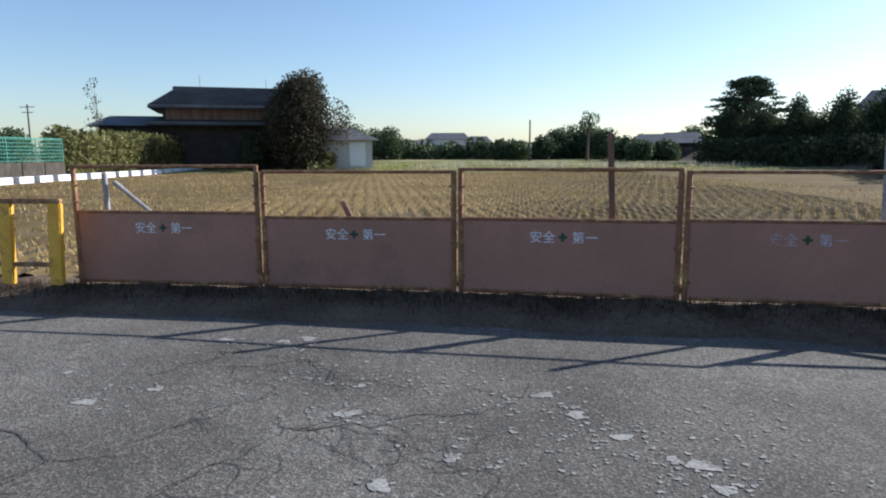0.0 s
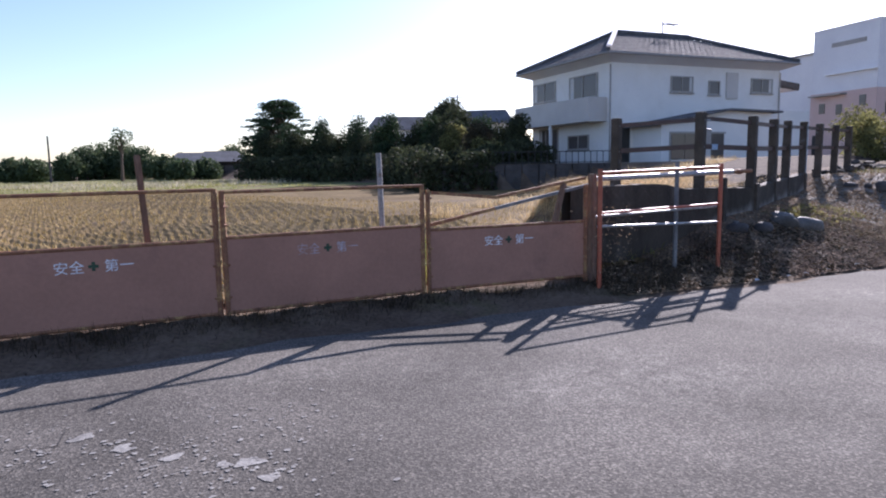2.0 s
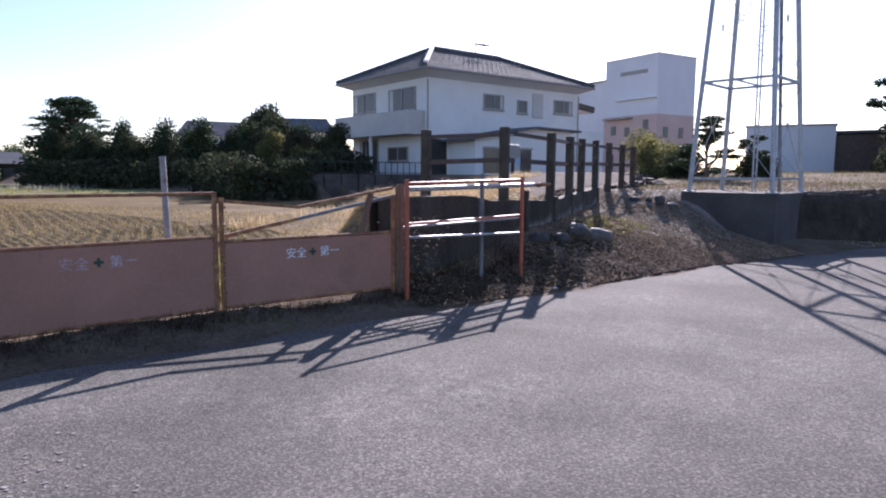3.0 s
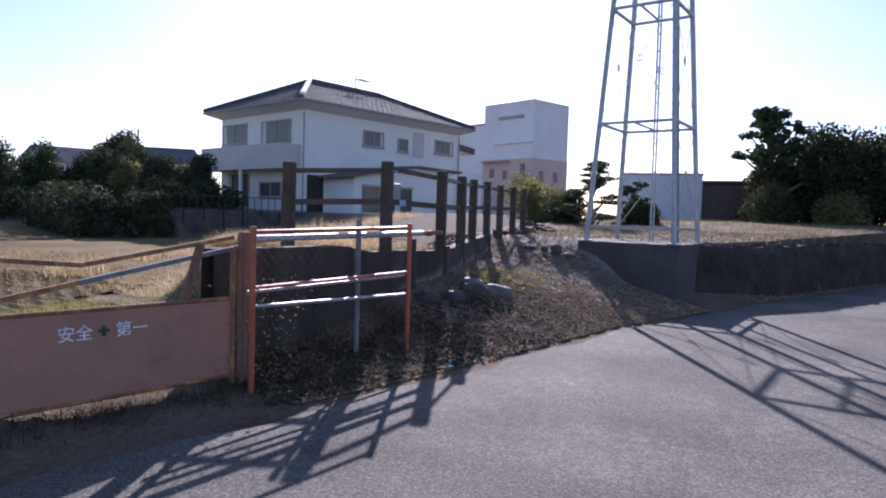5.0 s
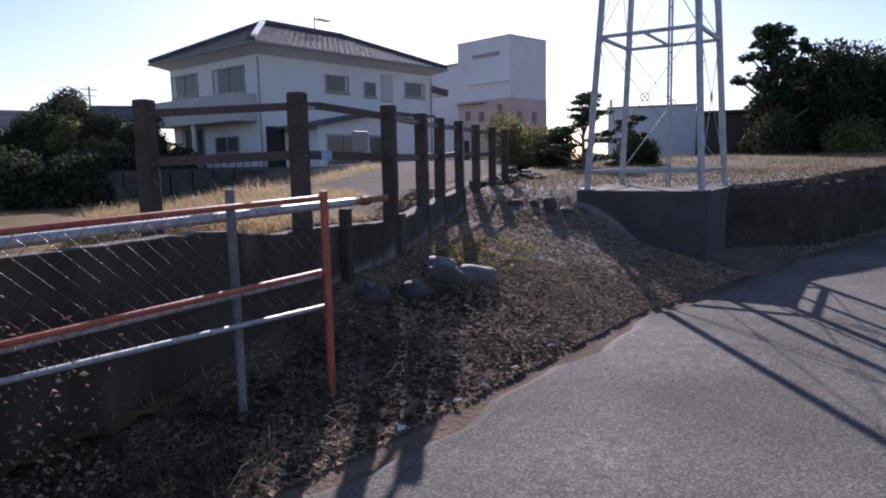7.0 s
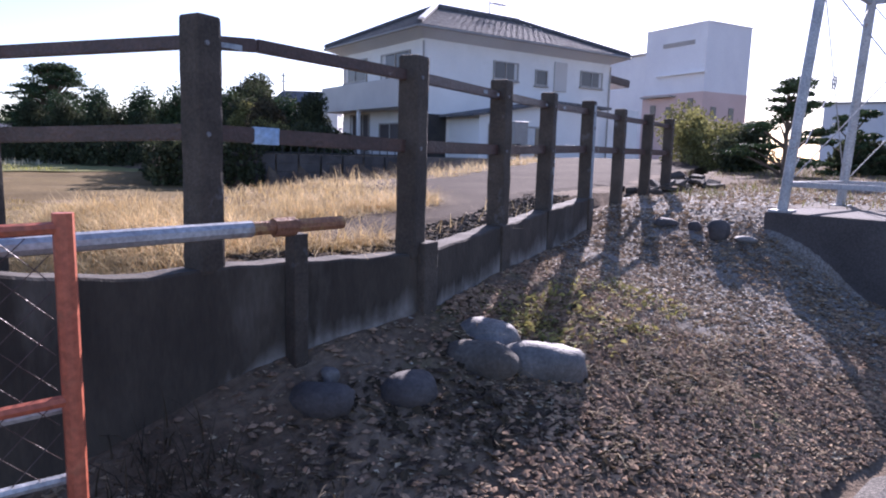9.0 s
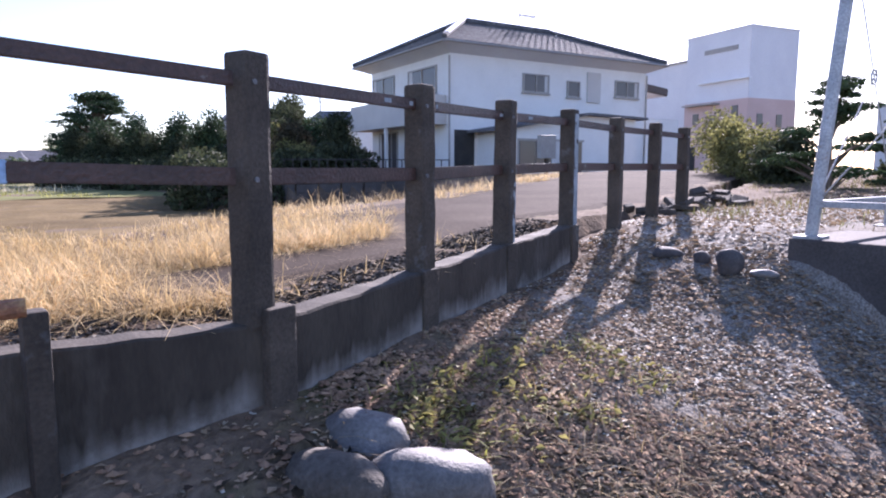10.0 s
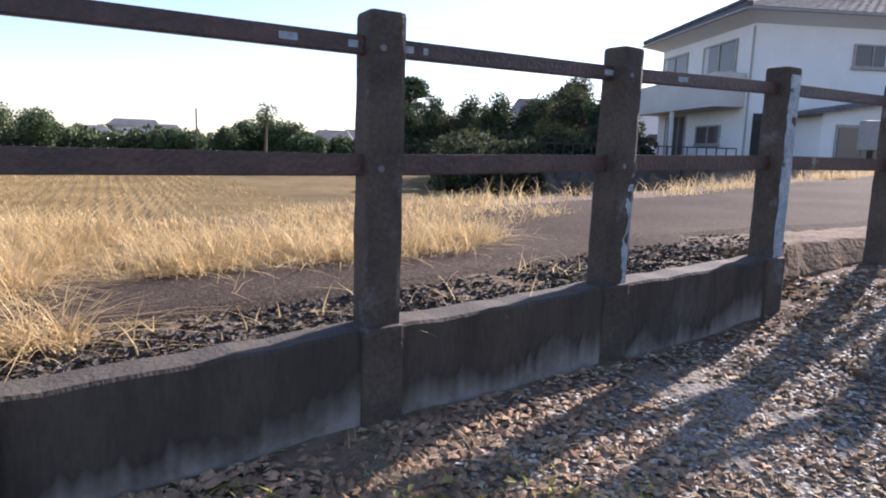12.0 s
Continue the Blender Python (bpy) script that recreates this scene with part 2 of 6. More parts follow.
def mesh_of(bm, smooth=False):
    me = bpy.data.meshes.new("mesh")
    bmesh.ops.recalc_face_normals(bm, faces=bm.faces)
    bm.to_mesh(me)
    bm.free()
    if smooth:
        for p in me.polygons:
            p.use_smooth = True
    return me


def obj(name, data, material, parent=None, label="", category="", group="", kind="", at=None):
    me = mesh_of(data) if isinstance(data, bmesh.types.BMesh) else data
    if material and not me.materials:
        me.materials.append(material)
    ob = new(name, me)
    if parent:
        ob.parent = parent
    if at is not None:
        ob.matrix_basis = at
    return tagged(ob, label, category, group, kind)


def part(name, data, material, parent, label=""):
    return obj(name, data, material, parent, label)


def base(name, at, label, category, group="", kind=""):
    ob = new(name)
    ob.matrix_basis = at
    ob.empty_display_size = 0.1
    return tagged(ob, label, category, group, kind)


def box(bm, lo, hi, bevel=0.0):
    c = [(a + b) / 2 for a, b in zip(lo, hi)]
    s = [abs(b - a) for a, b in zip(lo, hi)]
    r = bmesh.ops.create_cube(bm, size=1, matrix=Matrix.LocRotScale(c, None, s))
    if bevel:
        es = list({e for v in r["verts"] for e in v.link_edges})
        bmesh.ops.bevel(bm, geom=es, offset=bevel, segments=2, affect="EDGES", profile=0.6)
    return bm


def B(lo, hi, bevel=0.0):
    return box(bmesh.new(), lo, hi, bevel)


def tube(bm, p, q, r, n=8, r2=None):
    p, q = Vector(p), Vector(q)
    m = Matrix.Translation((p + q) / 2) @ (q - p).to_track_quat("Z", "Y").to_matrix().to_4x4()
    bmesh.ops.create_cone(bm, cap_ends=True, segments=n, radius1=r, radius2=r if r2 is None else r2, depth=(q - p).length, matrix=m)
    return bm


def T(p, q, r, n=8, r2=None):
    return tube(bmesh.new(), p, q, r, n, r2)


def beam(bm, p, q, w, h, bevel=0.0):
    """A bar of rectangular section, w across and h tall, from p to q."""
    p, q = Vector(p), Vector(q)
    d = q - p
    x = d.normalized()
    y = Vector((0, 0, 1)).cross(x).normalized() if abs(x.z) < 0.98 else Vector((0, 1, 0))
    z = x.cross(y)
    m = Matrix((x, y, z)).transposed().to_4x4()
    m.translation = (p + q) / 2
    r = bmesh.ops.create_cube(bm, size=1, matrix=m @ Matrix.Diagonal((d.length, w, h, 1)))
    if bevel:
        es = list({e for v in r["verts"] for e in v.link_edges})
        bmesh.ops.bevel(bm, geom=es, offset=bevel, segments=2, affect="EDGES")
    return bm


def BM(p, q, w, h, bevel=0.0):
    return beam(bmesh.new(), p, q, w, h, bevel)


def lerp_line(pts, x):
    xs, ys = zip(*pts)
    return np.interp(x, xs, ys)


# ---- plan ----
FENCE = [(-3.10, 6.23), (-1.29, 6.07), (0.446, 5.91), (2.232, 5.637), (4.08, 5.40), (5.88, 5.03)]
WALL = [(5.9, 5.30), (7.2, 5.36), (8.44, 5.41), (9.53, 5.325), (10.615, 5.622), (11.645, 5.975), (12.69, 6.23), (13.72, 6.53), (14.64, 6.68), (15.6, 6.9)]
EDGE = [(-80, 13), (-4, 5.75), (0, 5.40), (3, 5.02), (5.4, 4.55), (7.3, 4.12), (8.9, 3.85), (10.9, 3.50), (12.2, 3.05), (13.4, 2.75), (14.6, 2.4), (34, -4.6), (200, -60)]
RWALL = [(14.9, 3.12), (16.5, 2.1), (20.0, 0.8), (34.0, -4.0), (60.0, -12.0)]
ROAD_Z = -0.10


def smooth01(t):
    t = np.clip(t, 0, 1)
    return t * t * (3 - 2 * t)


def ground_z(x, y):
    x, y = np.asarray(x, float), np.asarray(y, float)
    e = lerp_line(EDGE, x)
    wall = lerp_line([(-10, 6.8)] + FENCE[:-1] + [(5.9, 5.30)] + WALL[1:] + [(200, 60)], x)
    wall = np.where(x < -10, 6.8 - (x + 10) * 0.09, wall)
    foot = np.interp(x, [-4, 5.5, 7.0, 8.0, 8.7, 9.5, 10.6, 11.6, 12.6, 14, 16], [0.0, 0.0, 0.04, 0.22, 0.43, 0.51, 0.575, 0.59, 0.63, 0.74, 0.82])
    t = np.clip((y - e) / np.maximum(wall - e, 0.05), 0, 1)
    k = smooth01((x - 7.8) / 1.6)
    prof = (1 - k) * (0.35 * t + 0.65 * t ** 2) + k * t + 0.2 * smooth01((x - 9.6) / 1.4) * (t - t ** 5)
    z = np.where(y < e, ROAD_Z - 0.04, ROAD_Z - 0.02 + (foot - ROAD_Z + 0.02) * prof)
    # raised ground round and behind the plinth, east of the path
    terr = np.interp(x, [8, 9.5, 10.6, 12.6, 15], [0.80, 0.79, 0.84, 0.90, 0.90]) + np.clip(x - 15, 0, 14) * 0.03
    rw = lerp_line([(12.0, 4.8), (13.3, 4.75), (13.45, 4.7), (13.5, 3.8), (14.95, 3.7), (15.05, 3.0)] + RWALL[1:], x)
    east = smooth01((x - 12.0) / 2.6) * np.where(x < 13.46, smooth01((y - rw) / 0.9 + 0.7), (y > rw).astype(float))
    z = np.where((y <= wall + 0.065) & (x > 12), z + np.maximum(terr - z, 0) * east, z)
    # terrace north of the low wall, falling to the field at its far side and west end
    yb = 9.6 + 0.48 * (x - 11)
    west = (x - (7.5 + 0.05 * (y - 5.47))) / 1.3
    inside = smooth01(west) * smooth01((yb - y) / 0.9 + 1)
    z = np.where(y > wall + 0.065, np.where(x > 12.7, np.where(y > wall + 0.5, inside * terr, z), inside * terr), z)
    # house yard
    yard = (y > 26 - (x - 16) * 0.5) * smooth01((x - 17.5 - (y - 25.2) * 0.45) / (0.05 + np.clip(y - 25.6, 0, 3)))
    z = np.where(y > wall, np.maximum(z, 1.2 * np.maximum(yard, smooth01((x - 22) / 4))), z)
    return z


def ground_at(x, y):
    return float(ground_z(x, y))


def spaced(parts):
    out = []
    for a, b, s in parts:
        out += list(np.arange(a, b, s))
    return np.array(out + [parts[-1][1]])


def grid_mesh(xs, ys, zfun, keep=None):
    X, Y = np.meshgrid(xs, ys)
    Z = zfun(X, Y)
    v = np.stack([X, Y, Z], -1).reshape(-1, 3)
    nx = len(xs)
    f = []
    for j in range(len(ys) - 1):
        for i in range(nx - 1):
            if keep is None or keep(0.5 * (xs[i] + xs[i + 1]), 0.5 * (ys[j] + ys[j + 1])):
                a = j * nx + i
                f.append((a, a + 1, a + nx + 1, a + nx))
    return quads(v.tolist(), f)


def smooth_noise(X, Y, s, seed):
    return np.sin(X * s * 1.7 + seed) * np.sin(Y * s * 1.3 + seed * 2.1) + 0.5 * np.sin(X * s * 4.1 + Y * s * 3.3 + seed) + 0.35 * np.sin(X * s * 9.7 - Y * s * 8.3)


rng = np.random.default_rng(5)


def ground_rough(X, Y):
    z = ground_z(X, Y)
    dirt = (Y > lerp_line(EDGE, X) + 0.02) & (X > -8) & (X < 22) & (Y < 20)
    return z + np.where(dirt, 0.008 * smooth_noise(X, Y, 3.0, 1.0) + rng.normal(0, 0.003, X.shape), 0)


gx = spaced([(-900, -120, 130), (-120, -20, 10), (-20, -4, 1.0), (-4, 16, 0.08), (16, 36, 0.2), (36, 120, 8), (120, 900, 130)])
gy = spaced([(-400, -40, 60), (-40, -6, 4), (-6, 2.2, 0.2), (2.2, 5.0, 0.08), (5.0, 7.0, 0.04), (7.0, 12, 0.08), (12, 30, 0.5), (30, 150, 6), (150, 1200, 150)])
ground_me = grid_mesh(gx, gy, ground_rough)
for p in ground_me.polygons:
    p.use_smooth = True
gco = np.empty(len(ground_me.vertices) * 3)
ground_me.vertices.foreach_get("co", gco)
gco = gco.reshape(-1, 3)
bed = smooth01((gco[:, 0] - 10.2) / 1.3) * smooth01((gco[:, 1] - lerp_line(EDGE, gco[:, 0]) - 0.25) / 0.9) * (gco[:, 0] < 18) * smooth01((lerp_line(WALL, np.minimum(gco[:, 0], 15)) - gco[:, 1] - 0.05) / 0.3)
ground_me.attributes.new("gravel_bed", "FLOAT", "POINT").data.foreach_set("value", bed)
obj("ground", ground_me, M_SOIL, label="brown soil with dry weeds and trodden dirt", kind="structure", category="ground")

# the road: a worn asphalt sheet up to the verge
rx = spaced([(-80, -6, 6), (-6, 16, 0.25), (16, 90, 4)])
rv, rf = [], []
for i, x in enumerate(rx):
    e = float(lerp_line(EDGE, x)) + 0.05 * math.sin(x * 3.1) + 0.03 * math.sin(x * 7.7 + 1)
    for k in range(9):
        f = k / 8
        rv.append((x, e + 0.05 * (f == 1.0) - 14.0 * (1 - f) ** 2, ROAD_Z - 0.12 * (f == 1.0)))
for i in range(len(rx) - 1):
    for k in range(8):
        a = i * 9 + k
        rf.append((a, a + 9, a + 10, a + 1))
obj("road", quads(rv, rf), M_ROAD, label="grey worn asphalt road with pale patches", kind="structure", category="road")


# the stubble field behind the fence
def field_z(X, Y):
    row = 0.025 * np.sin((X * 0.985 + Y * 0.17) * 2 * np.pi / 0.30)
    return 0.03 + np.where((Y < 40) & (X > -16), row, 0) + 0.02 * smooth_noise(X, Y, 0.4, 2.0)


def field_keep(x, y):
    if y < float(lerp_line(FENCE, x)) + 0.25:
        return False
    if x > 7.4 and y < 9.9 + 0.5 * (x - 10) + 1.0:
        return False
    return x > -17.2 and x < 30


fx = spaced([(-17.5, -5, 0.3), (-5, 9, 0.075), (9, 30, 0.3)])
fy = spaced([(5.2, 14, 0.25), (14, 38, 0.7)])
obj("field", grid_mesh(fx, fy, field_z, field_keep), M_FIELD, label="harvested rice field with rows of straw stubble", kind="structure", category="field")

# grass strips beyond the field
M_MEADOW = surface("meadow_turf", (0.13, 0.135, 0.05), (0.20, 0.195, 0.075), 0.12, 1.0, 0.6, 6.0, spec=0.1, stain=(0.33, 0.28, 0.15), stain_scale=0.35, stain_amt=(0.5, 0.62), stretch=(0.25, 1.0, 1.0))
obj("meadow", grid_mesh(np.linspace(-40, 24, 33), np.linspace(37.9, 100, 32), lambda X, Y: 0.06 + 0.05 * smooth_noise(X, Y, 0.15, 4.0)), M_MEADOW, label="green and straw-coloured grass strips beyond the field", kind="structure", category="meadow")

# asphalt lane on the terrace
lane_v, lane_f = [], []
for i in range(60):
    x = 9.2 + i * 0.42
    y0 = float(lerp_line(WALL + [(40, 14)], x)) + 0.5
    y1 = max(9.2 + 0.48 * (x - 11) + 0.12 * math.sin(x * 2.3) - max(0, 12.6 - x) * 1.4, 7.0 + 0.1 * math.sin(x * 3.1))
    for k in range(7):
        y = y0 + (y1 - y0) * k / 6
        lane_v.append((x, y, ground_at(x, min(y, 9.4 + 0.48 * (x - 11))) + 0.03 - 0.05 * (k in (0, 6))))
for i in range(59):
    for k in range(6):
        a = i * 7 + k
        lane_f.append((a, a + 7, a + 8, a + 1))
obj("lane", quads(lane_v, lane_f), M_LANE, label="old asphalt lane with broken edges", kind="structure", category="lane")


# ---- low concrete wall and its post-and-rail fence ----
def wall_top(x):
    return float(np.interp(x, [6, 7.6, 8.15, 8.7, 9.5, 10.6, 11.6, 12.6, 13.7, 15.6], [0.95, 0.93, 0.845, 0.85, 0.82, 0.875, 0.90, 0.95, 0.93, 0.93]))


def bloomed():
    """The wall's concrete with pale lime where the stain is strong, broken up by streaks."""
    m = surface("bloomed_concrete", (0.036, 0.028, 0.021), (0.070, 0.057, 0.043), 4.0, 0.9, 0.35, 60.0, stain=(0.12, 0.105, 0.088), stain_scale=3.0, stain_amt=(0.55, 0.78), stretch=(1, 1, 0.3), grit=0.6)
    nt = m.node_tree
    bsdf = nt.nodes["Principled BSDF"]
    col = bsdf.inputs["Base Color"].links[0].from_socket
    at = nt.nodes.new("ShaderNodeAttribute")
    at.attribute_name = "bloom"
    geo = nt.nodes.new("ShaderNodeNewGeometry")
    patch = ramp(nt, noise_tex(nt, geo.outputs["Position"], 7.0, 6, 0.7), [(0.32, (0.3, 0.3, 0.3)), (0.55, (1, 1, 1))])
    fac = mixc(nt, 1.0, at.outputs["Color"], patch, "MULTIPLY")
    nt.links.new(mixc(nt, fac, col, (0.27, 0.252, 0.23)), bsdf.inputs["Base Color"])
    return m


M_PALECONC = bloomed()
retaining = base("wall_1", Matrix(), "weathered grey concrete retaining wall with pale stains", "wall", kind="structure")
for (x0, y0), (x1, y1) in zip(WALL[:6], WALL[1:7]):
    n = 10
    vs, fs = [], []
    d = Vector((x1 - x0, y1 - y0, 0)).normalized()
    nrm = Vector((-d.y, d.x, 0))
    for i in range(n + 1):
        f = i / n
        x, y = x0 + (x1 - x0) * f, y0 + (y1 - y0) * f
        zt = wall_top(x) + 0.007 * (abs(2 * f - 1) ** 3 - 0.3) + 0.004 * math.sin(x * 23)
        for off, z in ((0.0, -0.3), (0.0, zt - 0.01), (0.008, zt), (0.125, zt), (0.13, zt - 0.02), (0.13, -0.3)):
            vs.append((x + nrm.x * off, y + nrm.y * off, z))
    for i in range(n):
        for k in range(5):
            a = i * 6 + k
            fs.append((a, a + 1, a + 7, a + 6))
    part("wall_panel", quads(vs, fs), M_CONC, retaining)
    if x0 > 8:
        vs, fs = [], []
        bloom = []
        for i in range(161):
            f = 0.01 + 0.98 * i / 160
            x, y = x0 + (x1 - x0) * f, y0 + (y1 - y0) * f
            zl = ground_at(x, y - 0.06) - 0.05
            n1, n2, n3 = noise.noise(Vector((x * 2.1, 3.0, 0))), noise.noise(Vector((x * 8.0, 7.0, 0))), noise.noise(Vector((x * 37.0, 5.0, 0)))
            zh = zl + max(0.03, 0.12 + 0.10 * n1 + 0.05 * n2 + 0.035 * n3 + 0.09 * (f - 0.5))
            for g in (0.0, 0.3, 0.6, 0.8, 1.0, 1.35):
                vs.append((x - nrm.x * 0.003, y - nrm.y * 0.003, zl + (zh - zl) * g))
                bloom.append((1.0, 1.0, 0.85, 0.55, 0.3, 0.0)[len(bloom) % 6] * min(1, 12 * f, 12 * (1 - f)))
        for i in range(160):
            for g in range(5):
                a = 6 * i + g
                fs.append((a, a + 1, a + 7, a + 6))
        me = quads(vs, fs)
        me.attributes.new("bloom", "FLOAT", "POINT").data.foreach_set("value", bloom)
        part("lime_stain", me, M_PALECONC, retaining, "pale lime bloom on the lower wall")


POSTS = [(7.90, 6.416, 1.805), (8.44, 5.466, 1.839), (9.514, 5.381, 1.811), (10.601, 5.681, 1.815), (11.63, 6.034, 1.837), (12.666, 6.287, 1.859), (13.717, 6.532, 1.862), (14.643, 6.684, 1.867), (15.6, 6.85, 1.87)]


def post_mesh(h, w=0.118):
    """A square concrete post, its arrises rounded and its faces a little uneven."""
    bm = bmesh.new()
    bmesh.ops.create_cube(bm, size=1, matrix=Matrix.LocRotScale((0, 0, h / 2), None, (w, w, h)))
    bmesh.ops.bevel(bm, geom=list(bm.edges), offset=0.018, segments=2, affect="EDGES", profile=0.6)
    up = [e for e in bm.edges if abs(e.verts[0].co.z - e.verts[1].co.z) > 0.5 * h]
    bmesh.ops.subdivide_edges(bm, edges=up, cuts=14, use_grid_fill=True)
    seed = random.uniform(0, 50)
    for v in bm.verts:
        n = noise.noise(Vector((v.co.x * 9, v.co.y * 9 + seed, v.co.z * 11)))
        v.co.x += 0.0035 * n
        v.co.y += 0.0035 * noise.noise(Vector((v.co.y * 9, v.co.x * 9 + seed, v.co.z * 11)))
    return bm


for i, (x, y, z) in enumerate(POSTS):
    zb = wall_top(x) - 0.02 if 0 < i < 6 else (0.5 if i else 0.2)
    lean = random.uniform(-1.5, 1.5)
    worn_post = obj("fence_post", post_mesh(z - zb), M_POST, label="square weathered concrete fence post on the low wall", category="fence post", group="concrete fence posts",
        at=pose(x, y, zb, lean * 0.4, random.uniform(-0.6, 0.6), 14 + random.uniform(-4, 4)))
    for zb_ in (z - zb - 0.11, z - zb - 0.455):
        part("bolt", T((-0.02, -0.066, zb_), (-0.02, -0.052, zb_), 0.010, 8), M_OLDGALV, worn_post, "dull bolt head")
    if i in (4, 5):
        pst = worn_post
        vs, fs = [], []
        hh = z - zb
        for k in range(25):
            zz = hh * (0.03 + 0.62 * k / 24)
            w0 = -0.045 + 0.03 * noise.noise(Vector((zz * 9, i, 0)))
            w1 = 0.02 + 0.03 * noise.noise(Vector((zz * 7, i, 9))) + 0.012 * noise.noise(Vector((zz * 40, i, 3)))
            vs += [(0.0605, w0, zz), (0.0605, max(w1, w0 + 0.004), zz)]
        for k in range(24):
            fs.append((2 * k, 2 * k + 1, 2 * k + 3, 2 * k + 2))
        part("paint_patch", quads(vs, fs), M_PEEL, pst, "peeling pale blue paint")
        vs, fs = [], []
        for k in range(41):
            zz = hh * (0.03 + (0.42 if i == 4 else 0.93) * k / 40)
            w0 = (0.018 if i == 4 else -0.034) + 0.025 * noise.noise(Vector((zz * 9, i, 20))) + 0.014 * noise.noise(Vector((zz * 45, i, 5)))
            vs += [(min(w0, 0.046), -0.0605, zz), (0.048, -0.0605, zz)]
        for k in range(40):
            fs.append((2 * k, 2 * k + 1, 2 * k + 3, 2 * k + 2))
        part("paint_patch", quads(vs, fs), M_PEEL, pst, "peeling pale blue paint")
    if i in (2, 3, 4, 5):
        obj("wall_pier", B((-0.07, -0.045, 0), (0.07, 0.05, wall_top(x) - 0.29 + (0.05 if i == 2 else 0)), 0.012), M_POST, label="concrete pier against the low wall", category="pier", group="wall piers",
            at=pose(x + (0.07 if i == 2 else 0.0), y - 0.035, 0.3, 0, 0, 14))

rails = {"upper": 0.10, "lower": 0.445}
RAIL = {}
for nm, drop in rails.items():
    for i in range(len(POSTS) - 1):
        p, q = Vector(POSTS[i]), Vector(POSTS[i + 1])
        p.z -= drop
        q.z -= drop
        bm = bmesh.new()
        if i == 1 and nm == "upper":
            mid = p.lerp(q, 0.22) + Vector((0, 0, 0.02))
            beam(bm, p, mid, 0.026, 0.055, 0.005)
            beam(bm, mid, q, 0.026, 0.055, 0.005)
        else:
            beam(bm, p, q, 0.026, 0.055 if nm == "upper" else 0.065, 0.005)
        RAIL[nm, i] = obj("fence_rail", bm, M_RAIL, label="brown wooden fence rail with peeling paint", category="fence rail", group="fence rails")

p, q = Vector(POSTS[1]) - Vector((0, 0, 0.445)), Vector(POSTS[2]) - Vector((0, 0, 0.445))
part("tape", BM(p.lerp(q, 0.20), p.lerp(q, 0.31), 0.031, 0.072, 0.003), M_TAPE, RAIL["lower", 1], "strip of pale blue tape")
for a, f0, f1 in ((1, 0.06, 0.16), (2, 0.72, 0.77), (2, 0.90, 0.93), (3, 0.04, 0.10), (3, 0.13, 0.15), (3, 0.9, 0.95), (4, 0.3, 0.36)):
    p, q = Vector(POSTS[a]) - Vector((0, 0, 0.10)), Vector(POSTS[a + 1]) - Vector((0, 0, 0.10))
    part("paint_patch", BM(p.lerp(q, f0), p.lerp(q, f1), 0.029, 0.024, 0.002), M_PEEL, RAIL["upper", a], "pale patch of peeling paint")

# ---- safety panels along the road ----
def text_mesh(body, size):
    cu = bpy.data.curves.new("text", "FONT")
    cu.body, cu.size, cu.extrude = body, size, 0.0015
    ob = new("text", cu)
    me = bpy.data.meshes.new_from_object(ob.evaluated_get(bpy.context.evaluated_depsgraph_get()))
    bpy.data.objects.remove(ob)
    return me


def safety_panel(p, q, ztop, zsheet, worn, rail=True):
    p, q = Vector((*p, 0)), Vector((*q, 0))
    L = (q - p).length
    ang = math.degrees(math.atan2(q.y - p.y, q.x - p.x))
    root = base("safety_panel", pose(p.x, p.y, 0, 0, 0, ang), "rusty steel frame barrier panel with faded orange sheet", "barrier", "safety panels")
    g = 0.026
    part("frame_post", T((g, 0, -0.05), (g, 0, ztop), 0.023, 8), M_RUST, root)
    part("frame_post", T((L - g, 0, -0.05), (L - g, 0, ztop), 0.023, 8), M_RUST, root)
    if rail:
        part("top_rail", T((g, 0, ztop - 0.01), (L - g, 0, ztop - 0.01), 0.015, 8), M_RUST, root)
    part("middle_rail", T((g, 0, zsheet), (L - g, 0, zsheet), 0.016, 8), M_RUST, root)
    part("bottom_rail", T((g, 0, 0.02), (L - g, 0, 0.02), 0.016, 8), M_RUST, root)
    part("sheet", B((g + 0.015, -0.004, 0.03), (L - g - 0.015, 0.0, zsheet - 0.012)), M_SHEET, root, "faded orange sheet")
    for x, s in ((g, 1), (L - g, -1)):
        for z in (0.15, 0.42, 0.75, 0.9):
            part("hook", T((x + 0.035 * s, -0.005, z), (x, -0.03, z), 0.009, 6), M_RUST, root)
    zt = zsheet - 0.14
    for body, x in (("安全", 0.335 * L), ("第一", 0.525 * L)):
        me = text_mesh(body, 0.105)
        ob = part("lettering", me, M_WORN_WHITE if not worn else M_SHEET_WORN, root)
        ob.matrix_basis = pose(x, -0.007, zt - 0.04, 90, 0, 0)
    cx = 0.485 * L
    bm = box(B((cx - 0.035, -0.0065, zt - 0.012), (cx + 0.035, -0.0045, zt + 0.012)), (cx - 0.012, -0.0068, zt - 0.035), (cx + 0.012, -0.0045, zt + 0.035))
    part("cross", bm, M_DARKGREEN, root)
    return root


